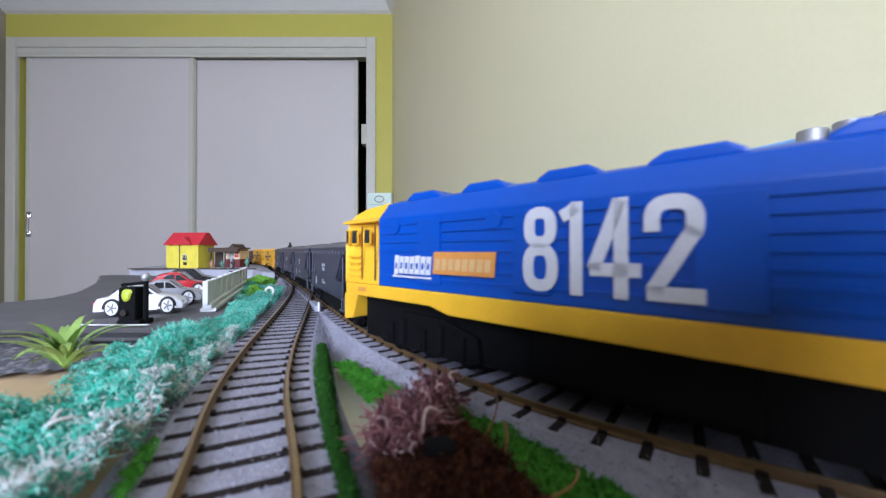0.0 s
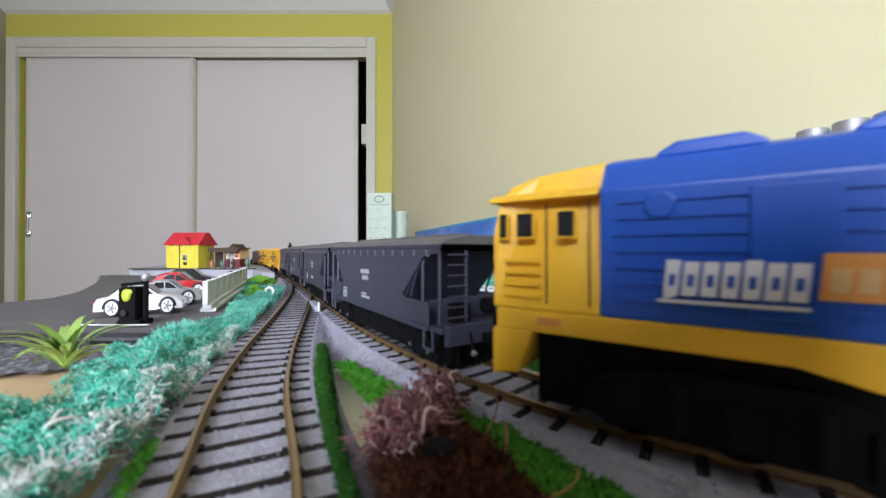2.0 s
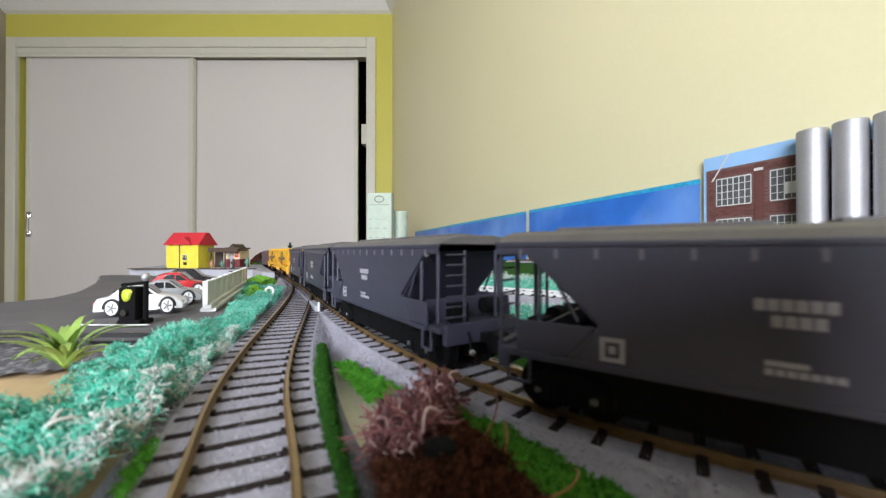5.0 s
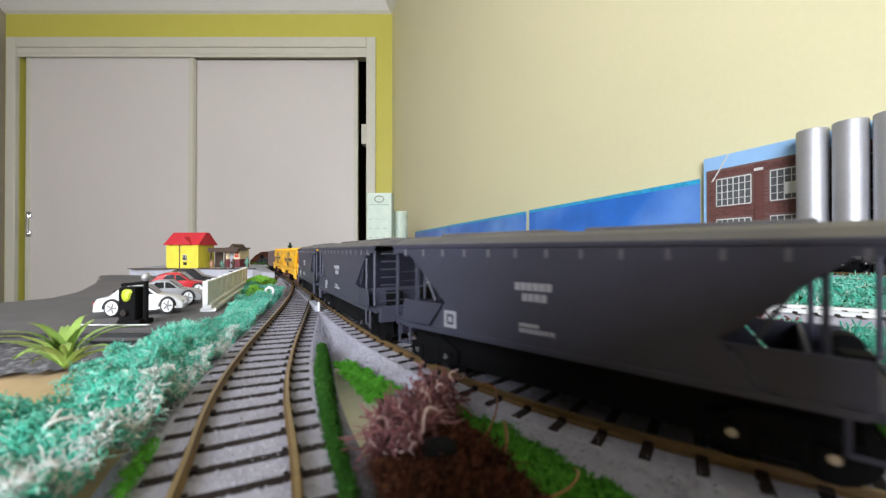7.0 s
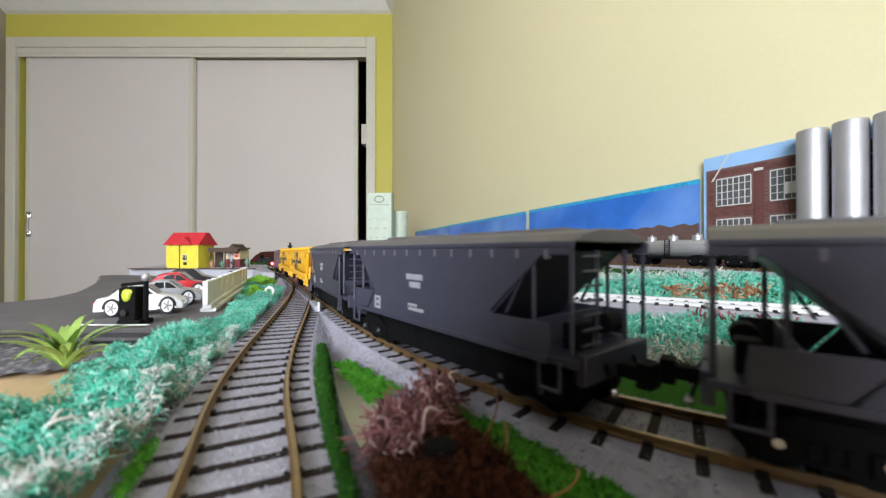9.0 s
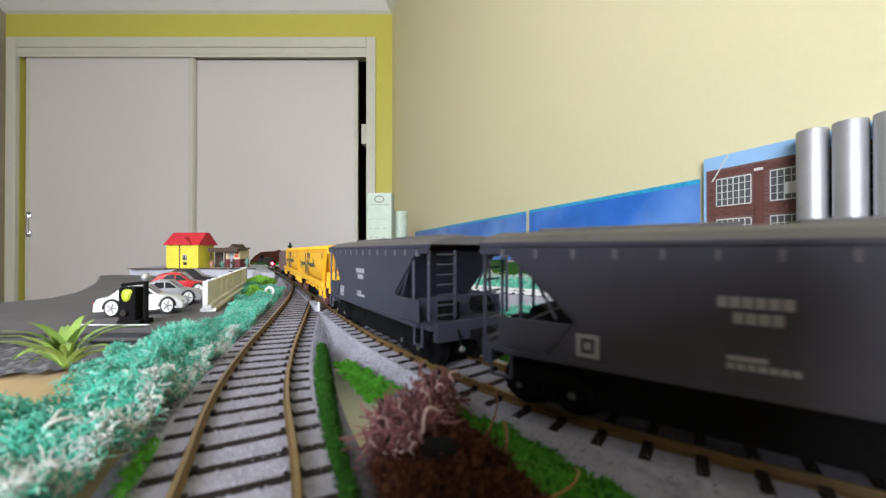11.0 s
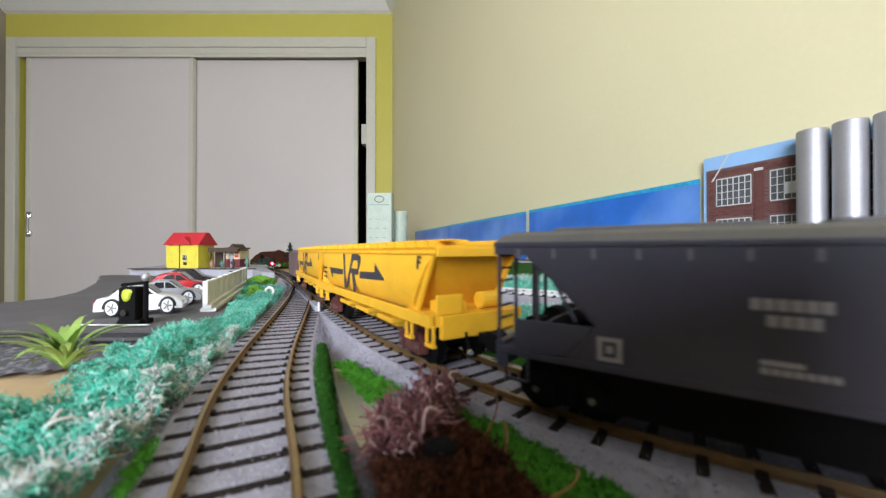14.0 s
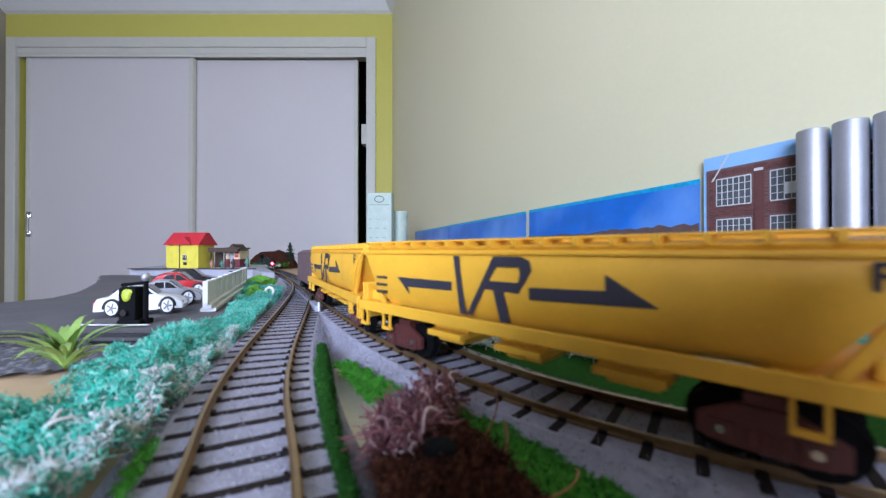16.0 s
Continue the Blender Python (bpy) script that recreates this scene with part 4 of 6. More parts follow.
    for x in (-0.026, 0.0, 0.026):
        bm = bmesh.new()
        prism(bm, [(x - 0.010, 0.0175), (x + 0.010, 0.0175), (x + 0.005, 0.0080), (x - 0.005, 0.0080)], -0.011, 0.011)
        box(bm, x - 0.007, x + 0.007, -0.0145, 0.0145, 0.0100, 0.0118)
        part("discharge_chute", bm, M["hopyel"], hp, bevel=0.0003)
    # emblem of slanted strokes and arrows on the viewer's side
    y = -W - 0.0001
    em = [[(-0.0456, 0.0275), (-0.0199, 0.0274), (-0.0199, 0.0248), (-0.0402, 0.0246), (-0.0393, 0.0224)],
          [(-0.0192, 0.0348), (-0.0171, 0.0348), (-0.0143, 0.0188), (-0.0165, 0.0187)],
          [(-0.0140, 0.0188), (-0.0121, 0.0188), (-0.0020, 0.0348), (-0.0047, 0.0348)],
          [(-0.0047, 0.0348), (0.0037, 0.0348), (0.0037, 0.0322), (-0.0063, 0.0322)],
          [(0.0037, 0.0348), (0.0062, 0.0338), (0.0068, 0.0315), (0.0048, 0.0281), (0.0030, 0.0284), (0.0036, 0.0306), (0.0032, 0.0322)],
          [(-0.0080, 0.0262), (-0.0070, 0.0284), (0.0048, 0.0284), (0.0032, 0.0258)],
          [(-0.0047, 0.0260), (-0.0014, 0.0260), (0.0006, 0.0182), (-0.0024, 0.0182)],
          [(0.0060, 0.0275), (0.0242, 0.0281), (0.0242, 0.0314), (0.0341, 0.0255), (0.0062, 0.0246)]]
    decal("emblem", [[(x * 0.975 - 0.0008, z) for x, z in q] for q in em], M["ink"], hp, y, "dark slanted arrow emblem")
    face = Matrix.Rotation(radians(90), 4, "X")
    letters("end_letter", "F", 0.0056, M["ink"], hp, Matrix.Translation((h - 0.0085, y, 0.0325)) @ face, bold=0.0001)
    decal("stencil", [quad(-h + 0.010 + k * 0.0016, -h + 0.0112 + k * 0.0016, z, z + 0.0009) for k in range(4) for z in (0.0215, 0.0240, 0.0265)], M["ink"], hp, y)
    return hp


def brake_van():
    v = thing("goods_van", "weathered brown model goods van at the end of the train", "model wagon")
    h, W, T = 0.042, 0.0155, 0.0375
    bm = bmesh.new()
    prism(bm, [(-W, 0.0100), (-W, T - 0.003), (-W + 0.005, T - 0.0005), (0, T), (W - 0.005, T - 0.0005), (W, T - 0.003), (W, 0.0100)], -h, h, "x")
    part("van_body", bm, M["brown"], v, bevel=0.0005)
    for k in range(9):
        part("side_rib", boxes((-h + 0.004 + k * 0.0095, -h + 0.0052 + k * 0.0095, -W - 0.0005, -W, 0.0105, T - 0.0035)), M["brown"], v)
    for d in (-1, 1):
        part("end_rib", boxes((min(d * h, d * (h + 0.0007)), max(d * h, d * (h + 0.0007)), -0.010, -0.008, 0.0105, T - 0.004), (min(d * h, d * (h + 0.0007)), max(d * h, d * (h + 0.0007)), 0.008, 0.010, 0.0105, T - 0.004)), M["brown"], v)
        coupler(v, d * h, d)
        bogie(v, d * (h - 0.013), M["black"])
    part("underframe", boxes((-h, h, -0.006, 0.006, 0.0070, 0.0100)), M["black"], v)
    return v


# ---- layout scenery ----
def right_ground(x, y):
    """Ground beyond the main line: rises from the main line to the back line and on to the siding."""
    d = float(np.min(np.hypot(MAIN.x[250:1100:6] - x, MAIN.y[250:1100:6] - y)))
    lift = np.interp(d, [0.0, 0.022, 0.05, 0.10, 0.125, 0.185, 0.20, 0.26, 0.32], [-0.0115, -0.0115, -0.006, -0.001, 0.000, 0.001, 0.005, 0.013, 0.0138])
    return ZR + float(lift) + 0.003 * noise.noise((x * 60, y * 60, 0.3))


def ground():
    # board and ground between the lines
    sheet("ground_bank", [(0.03, 0.10), (0.09, 0.075), (0.16, 0.045), (0.50, -0.12), (0.40, 0.28), (0.30, 0.50), (0.02, 1.22), (-0.30, 0.80), (-0.14, 0.45), (-0.02, 0.20)],
          right_ground, M["turfdark"], "green flocked bank rising behind the main line", "ground", cell=0.008)


def road():
    r = thing("road_sheet", "curled grey card road sheet with a white line", "road", kind="structure")
    zr = ZR - 0.0022
    poly = [(-0.420, 0.160), (-0.105, 0.162), (-0.128, 0.215), (-0.172, 0.30), (-0.25, 0.415), (-0.29, 0.50), (-0.40, 0.56), (-0.470, 0.548), (-0.483, 0.507), (-0.420, 0.435), (-0.372, 0.3755), (-0.338, 0.330),
            (-0.321, 0.295), (-0.330, 0.268), (-0.420, 0.262)]

    def h(x, y):
        bump = 0.004 * math.exp(-((x + 0.48) ** 2 + (y - 0.51) ** 2) / 0.0020)
        curl = 0.002 * math.exp(-((y - 0.165) ** 2) / 0.0004)
        return zr + bump - curl
    sheet("road_surface", poly, h, M["road"], "", cell=0.0025, kind="", parent=r)
    # near-black strip for the shade in the gap below the card
    bm = bmesh.new()
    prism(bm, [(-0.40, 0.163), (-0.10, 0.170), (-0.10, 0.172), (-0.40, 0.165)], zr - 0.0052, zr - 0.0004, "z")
    part("card_edge_shade", bm, M["dark"], r)
    bm = boxes((-0.185, -0.150, 0.1840, 0.1856, zr + 0.0006, zr + 0.0009))
    part("white_line", bm, M["paint_white"], r)
    bm = boxes((-0.30, -0.235, 0.360, 0.363, zr + 0.0006, zr + 0.0009))
    part("white_line", bm, M["paint_white"], r)
    # near-black block standing in for the shade under the card's front edge
    part("card_underside_shade", boxes((-0.32, -0.14, 0.20, 0.30, ZB, zr - 0.004)), M["dark"], r)


def car(mat, label, m, cat="toy car"):
    c = thing("toy_car", label, cat, m, group="parked toy cars")
    L, Wd = 0.0255, 0.0098
    prof = [(-L, 0.0030), (-L + 0.0005, 0.0068), (-L + 0.002, 0.0090), (-L + 0.008, 0.0098), (-0.0115, 0.0138), (-0.006, 0.0150), (0.002, 0.0148), (0.0098, 0.0102), (0.019, 0.0088), (L - 0.0015, 0.0070), (L, 0.0046), (L - 0.0005, 0.0028)]
    bm = bmesh.new()
    rows = []
    for w, k in ((-1.0, 0.0), (-0.86, 1.0), (-0.4, 1.0), (0.4, 1.0), (0.86, 1.0), (1.0, 0.0)):
        vs = []
        for x, z in prof:
            tuck = 1.0
            y = w * Wd * (1 - 0.22 * max(0.0, (z - 0.0095) / 0.0055))
            zz = z if k else 0.0030 + (z - 0.0030) * 0.93
            vs.append(bm.verts.new((x * (1 if k else 0.985), y, zz)))
        rows.append(vs)
    for a, b in zip(rows, rows[1:]):
        for i in range(len(prof)):
            j = (i + 1) % len(prof)
            bm.faces.new((a[i], a[j], b[j], b[i]))
    bm.faces.new(rows[0])
    bm.faces.new(rows[-1][::-1])
    body = part("body", bm, mat, c, smooth=True)
    for s in (-1, 1):
        for pts in ([(-0.0095, 0.0104), (-0.0065, 0.0138), (-0.0010, 0.0138), (-0.0010, 0.0104)], [(-0.0002, 0.0104), (-0.0002, 0.0138), (0.0025, 0.0136), (0.0078, 0.0104)]):
            bm = bmesh.new()
            prism(bm, pts, s * Wd * 0.93 - 0.0006, s * Wd * 0.93 + 0.0006)
            for v in bm.verts:
                v.co.y -= s * 0.0021 * (v.co.z - 0.0095) / 0.0055
            part("side_window", bm, M["carglass"], body)
        part("headlight", boxes((L - 0.0022, L - 0.0004, s * 0.0068 - 0.0016, s * 0.0068 + 0.0016, 0.0052, 0.0066)), M["chrome"], body, bevel=0.0002)
        part("tail_light", boxes((-L - 0.0002, -L + 0.0012, s * 0.0066 - 0.0016, s * 0.0066 + 0.0016, 0.0060, 0.0074)), M["red"], body, bevel=0.0002)
        part("sill", boxes((-0.010, 0.010, s * Wd - 0.0006, s * Wd + 0.0001, 0.0026, 0.0036)), mat, body)
    bm = bmesh.new()
    prism(bm, [(0.0030, 0.0149), (0.0098, 0.0106), (0.0094, 0.0100), (0.0025, 0.0142)], -Wd * 0.70, Wd * 0.70)
    part("windscreen", bm, M["carglass"], body)
    bm = bmesh.new()
    prism(bm, [(-0.0070, 0.0150), (-0.0126, 0.0137), (-0.0160, 0.0120), (-0.0150, 0.0112), (-0.0065, 0.0144)], -Wd * 0.68, Wd * 0.68)
    part("rear_window", bm, M["carglass"], body)
    for x in (-0.0152, 0.0158):
        for s in (-1, 1):
            bm = rods(((x, s * (Wd - 0.0024), 0.0044), (x, s * (Wd + 0.0004), 0.0044), 0.0044, 22))
            wh = part("wheel", bm, M["tyre"], c, bevel=0.0004)
            bm = rods(((x, s * (Wd + 0.0003), 0.0044), (x, s * (Wd + 0.0007), 0.0044), 0.0034, 18))
            part("rim", bm, M["paint_white"], wh, "bright white wheel rim")
            bm = bmesh.new()
            for k in range(5):
                a = 2 * math.pi * k / 5
                rod(bm, (x, s * (Wd + 0.0009), 0.0044), (x + 0.0026 * math.cos(a), s * (Wd + 0.0009), 0.0044 + 0.0026 * math.sin(a)), 0.0004, 5)
            part("spoke", bm, M["carsilver"], wh)
            # near-black patch on the body side, shade of a wheel well
            bm = bmesh.new()
            arc = [(x + 0.0054 * math.cos(a), 0.0040 + 0.0050 * math.sin(a)) for a in [math.pi * i / 10 for i in range(11)]]
            prism(bm, arc, s * (Wd - 0.0006), s * (Wd + 0.00012))
            part("wheel_arch_shade", bm, M["dark"], body)
    return c


def cars():
    z = ZR - 0.0021
    def parked(mat, label, x, y, turn, k):
        car(mat, label, pose(x, y, z, 0, 0, turn) @ Matrix.Diagonal((k, k, k * 1.42, 1)))
    parked(M["carwhite"], "white toy coupe parked on the grey road sheet", -0.1830, 0.2215, 26, 0.84)
    parked(M["carsilver"], "silver toy coupe parked beside the white car", -0.1965, 0.2585, 26, 0.84)
    parked(M["carred"], "red toy sports car parked in the row", -0.2185, 0.2990, 24, 0.98)
    parked(M["carblack"], "black toy coupe at the end of the row", -0.2420, 0.3470, 24, 1.02)


def fence():
    """White barrier running beside the road."""
    a, b = Vector((-0.1470, 0.224, 0)), Vector((-0.2330, 0.430, 0))
    d = b - a
    m = Matrix.Translation((a.x, a.y, ZR - 0.0020)) @ Matrix.Rotation(math.atan2(d.y, d.x), 4, "Z")
    f = thing("platform_fence", "white plastic panelled fence on a stepped white base", "fence", m)
    L = d.length
    part("plinth", boxes((0.003, L, -0.0052, 0.0036, 0.0, 0.0022)), M["fence"], f, bevel=0.0004)
    part("ledge", boxes((0.001, L, -0.0030, 0.0018, 0.0022, 0.0050)), M["fence"], f, bevel=0.0004)
    n = 9
    for k in range(n):
        x0 = k * L / n
        part("panel", boxes((x0 + 0.0009, x0 + L / n - 0.0009, -0.0004, 0.0006, 0.0048, 0.0178)), M["fence"], f)
        part("post", boxes((x0 - 0.0011, x0 + 0.0011, -0.0014, 0.0014, 0.0048, 0.0196)), M["fence"], f, bevel=0.0003)
    part("top_rail", boxes((-0.001, L, -0.0012, 0.0012, 0.0178, 0.0190)), M["fence"], f, bevel=0.0003)


def signal_lamp():
    """Black colour-light signal with a hooded yellow face and a silver ball finial post."""
    m = pose(-0.1615, 0.190, ZR - 0.0022) @ Matrix.Diagonal((1.15, 1.2, 1.3, 1))
    s = thing("signal_lamp", "small black post signal with yellow face and silver ball", "signal", m)
    bm = boxes((-0.0052, 0.0026, -0.0032, 0.0032, 0.0, 0.0152))
    part("lamp_box", bm, M["black"], s, bevel=0.0012)
    bm = boxes((-0.0050, 0.0052, -0.0040, 0.0040, 0.0, 0.0022))
    part("base", bm, M["black"], s, bevel=0.0006)
    bm = bmesh.new()
    ball(bm, (-0.0010, -0.0036, 0.0120), 0.0021, 1, 0.35, 1.2)
    ball(bm, (0.0004, -0.0036, 0.0133), 0.0014, 1, 0.35, 0.8)
    part("face", bm, M["lampyel"], s, "yellow-green painted face", smooth=True)
    bm = rods(((-0.0015, -0.0034, 0.0052), (-0.0015, -0.0046, 0.0052), 0.0013, 14))
    part("lens", bm, M["carglass"], s)
    bm = rods(((0.0048, 0, 0), (0.0048, 0, 0.0178), 0.0010, 10))
    rod(bm, (-0.006, 0, 0.0158), (0.0055, 0, 0.0168), 0.0007, 8)
    part("post", bm, M["black"], s)
    bm = bmesh.new()
    ball(bm, (0.0048, 0, 0.0190), 0.0019)
    part("finial", bm, M["silver"], s, "silver ball finial", smooth=True)


def leaf_plant():
    """A rosette of strap leaves."""
    p = thing("plastic_plant", "pale green plastic strap-leaf plant on the board", "plant", pose(-0.1335, 0.1280, ZB) @ Matrix.Diagonal((1.25, 1.25, 1.45, 1)))
    rng = random.Random(4)
    for k in range(22):
        a = 2 * math.pi * k / 22 + rng.uniform(-0.2, 0.2)
        up = rng.uniform(0.45, 1.3) if k % 6 else 1.45
        ln = rng.uniform(0.014, 0.021)
        bm = bmesh.new()
        prev = None
        x, z, el = 0.0, 0.004, up
        n = 7
        for i in range(n + 1):
            u = i / n
            w = 0.0012 * (1 - u) ** 0.7 * (0.6 + 0.9 * min(1, u * 3)) + 0.00005
            th = 0.0003 * (1 - u) + 0.00005
            c, s = math.cos(a), math.sin(a)
            row = [bm.verts.new((x * c - o * s, x * s + o * c, z + d)) for o, d in ((-w, 0.0005 * (1 - u)), (0, -th), (w, 0.0005 * (1 - u)), (0, th))]
            if prev:
                for q in range(4):
                    bm.faces.new((prev[q], prev[(q + 1) % 4], row[(q + 1) % 4], row[q]))
            else:
                bm.faces.new(row[::-1])
            prev = row
            x += ln / n * math.cos(el)
            z += ln / n * math.sin(el)
            el -= rng.uniform(0.12, 0.26)
        part("leaf", bm, M["leaf"], p, smooth=True)


def station():
    zp = ZR + 0.0060
    pl = thing("station_platform", "grey concrete model station platform with dark arches", "platform", kind="")
    bm = bmesh.new()
    prism(bm, [(-0.520, 0.600), (-0.305, 0.580), (-0.262, 0.520), (-0.235, 0.505), (-0.30, 0.62), (-0.40, 0.80), (-0.62, 0.82)], ZB, zp, "z")
    part("deck", bm, M["concrete"], pl, bevel=0.0006)
    part("coping", boxes((-0.515, -0.31, 0.590, 0.600, zp + 0.0002, zp + 0.0016)), M["wood"], pl, m=Matrix.Translation((0, 0, 0)))
    # solid near-black blocks give the arches their inner shade
    for x in (-0.425, -0.337):
        part("archway_shade", boxes((x - 0.006, x + 0.006, 0.580, 0.600, ZR - 0.005, zp - 0.002)), M["dark"], pl)
    # signal box: yellow upper walls, red gabled roof
    hs = thing("signal_box", "yellow model signal box with red gabled roof", "building", pose(-0.4560, 0.655, zp, 0, 0, -4) @ Matrix.Diagonal((0.86, 0.9, 0.96, 1)))
    part("wall", boxes((-0.034, 0.034, -0.022, 0.022, 0, 0.043)), M["houseyel"], hs, bevel=0.0006)
    part("wall_panel", boxes((-0.0345, -0.0065, -0.0232, -0.0222, 0.002, 0.041)), M["houseyel"], hs, bevel=0.0003)
    part("wall_panel", boxes((-0.0045, 0.0345, -0.0232, -0.0222, 0.001, 0.043)), M["houseyel"], hs, bevel=0.0003)
    part("corner_post", boxes((-0.0065, -0.0045, -0.0236, -0.0222, 0, 0.042)), M["wood"], hs)
    for x in (0.0030, 0.0062, 0.0094):
        w = part("window", boxes((x - 0.0014, x + 0.0014, -0.0240, -0.0233, 0.014, 0.025)), M["winframe"], hs)
        part("pane", boxes((x - 0.0008, x + 0.0008, -0.0244, -0.0241, 0.015, 0.024)), M["carglass"], w)
    part("vent", boxes((0.0030, 0.0065, -0.0240, -0.0233, 0.006, 0.011)), M["dark"], hs)
    part("vent", boxes((0.0072, 0.0105, -0.0240, -0.0233, 0.006, 0.011)), M["dark"], hs)
    bm = bmesh.new()
    prism(bm, [(-0.028, 0.0425), (0.028, 0.0425), (0.004, 0.066), (-0.004, 0.066)], -0.0375, 0.0385, "x")
    for v in bm.verts:
        if v.co.z > 0.05:
            v.co.x *= 0.96
    part("roof", bm, M["roofred"], hs, "red tiled gable roof", bevel=0.0005)
    bm = bmesh.new()
    prism(bm, [(-0.012, 0.0428), (0.024, 0.0428), (0.008, 0.0575), (0.004, 0.0575)], -0.0300, -0.005)
    part("dormer", bm, M["roofred"], hs, bevel=0.0004)
    # canopy and waiting room
    cn = thing("platform_canopy", "dark timber platform canopy between the buildings", "canopy", pose(-0.3960, 0.665, zp) @ Matrix.Diagonal((0.95, 1, 0.92, 1)))
    part("beam", boxes((-0.026, 0.030, -0.016, 0.016, 0.0335, 0.0365)), M["wood"], cn)
    part("valance", boxes((-0.026, 0.030, -0.0185, -0.0162, 0.0300, 0.0390)), M["wood"], cn, bevel=0.0004)
    for x in (-0.023, -0.014, 0.004):
        part("post", rods(((x, -0.014, 0), (x, -0.014, 0.0335), 0.0012, 8)), M["wood"], cn)
    part("screen", boxes((-0.026, -0.012, 0.004, 0.006, 0, 0.032)), M["wood"], cn)
    wr = thing("waiting_room", "cream and maroon model waiting room with gabled roof", "building", pose(-0.3860, 0.680, zp) @ Matrix.Diagonal((0.72, 1, 0.92, 1)))
    part("lower_wall", boxes((-0.018, 0.018, -0.016, 0.016, 0, 0.0165)), M["maroon"], wr, bevel=0.0003)
    part("upper_wall", boxes((-0.018, 0.018, -0.016, 0.016, 0.0165, 0.0370)), M["cream"], wr, bevel=0.0003)
    part("door", boxes((-0.0060, 0.0015, -0.0168, -0.0161, 0, 0.033)), M["concrete"], wr, "grey door")
    for z in (0.0205, 0.0265, 0.0320):
        part("poster", boxes((0.0055, 0.0140, -0.0168, -0.0161, z, z + 0.0040)), M["red"], wr, "red notice")
    bm = bmesh.new()
    prism(bm, [(-0.020, 0.0372), (0.020, 0.0372), (0.020, 0.0395), (0.008, 0.0400), (0, 0.0470), (-0.008, 0.0400), (-0.020, 0.0395)], -0.019, 0.018)
    part("roof", bm, M["wood"], wr, bevel=0.0004)


def figurine(m, label, mat, top):
    """A tiny plain standing figure, one mesh."""
    bm = bmesh.new()
    turned(bm, [(0.0036, 0), (0.0036, 0.0008), (0.0016, 0.0012), (0.0017, 0.006), (0.0024, 0.010), (0.0026, 0.0145), (0.0012, 0.0165), (0.0016, 0.0182), (0.0011, 0.0198), (0.0002, 0.0203)], n=12)
    rod(bm, (0.0023, 0, 0.0145), (0.0034, -0.0012, 0.0095), 0.0007, 6)
    rod(bm, (-0.0023, 0, 0.0145), (-0.0034, -0.0012, 0.0095), 0.0007, 6)
    ob = part("figurine", bm, M[mat], None, smooth=True, m=m)
    return tagged(ob, label, "figurine", "platform figurines")


def platform_small():
    zp = ZR + 0.0061
    figurine(pose(-0.3250, 0.600, zp), "plain grey-green model figurine standing on the platform", "figure", 0)
    figurine(pose(-0.3870, 0.605, zp, 0, 0, 40) @ Matrix.Diagonal((1, 1, 0.75, 1)), "tiny tan and green seated model figurine", "skin", 0)
    figurine(pose(-0.3800, 0.622, zp, 0, 0, 10) @ Matrix.Diagonal((0.9, 0.9, 0.7, 1)), "tiny green model figurine beside the canopy", "figure", 0)
    figurine(pose(-0.3550, 0.612, zp, 0, 0, 10) @ Matrix.Diagonal((1.1, 1.1, 0.85, 1)), "dark model figurine beside the waiting room", "wood", 0)
    # ground signal and figure beside the far end of the line
    far = thing("post_signal", "dark model post signal at the far curve", "signal", pose(-0.4005, 0.800, ZR - 0.004))
    part("post", rods(((0, 0, 0), (0, 0, 0.026), 0.0008, 8)), M["black"], far)
    part("lamp_head", boxes((-0.0032, 0.0032, -0.0016, 0.0016, 0.0235, 0.0320)), M["black"], far, bevel=0.0006)
    part("base", boxes((-0.004, 0.004, -0.004, 0.004, 0, 0.004)), M["concrete"], far, bevel=0.0004)
    red = thing("red_signal", "small ground signal with its red lamp lit", "signal", pose(-0.4000, 0.8500, ZR - 0.006))
    part("case", boxes((-0.0050, 0.0050, -0.002, 0.003, 0.006, 0.0185)), M["black"], red, bevel=0.0008)
    bm = bmesh.new()
    ball(bm, (0, -0.0018, 0.0125), 0.0042, 1, 0.5, 1)
    lens = part("lens", bm, M["redlight"], red, "red lens, lit", smooth=True)
    bm = bmesh.new()
    ball(bm, (0.0004, -0.0036, 0.0127), 0.0020, 1, 0.6, 1)
    part("filament", bm, M["whitelight"], lens, smooth=True)
    part("stem", rods(((0, 0, 0), (0, 0, 0.007), 0.0012, 8)), M["black"], red)


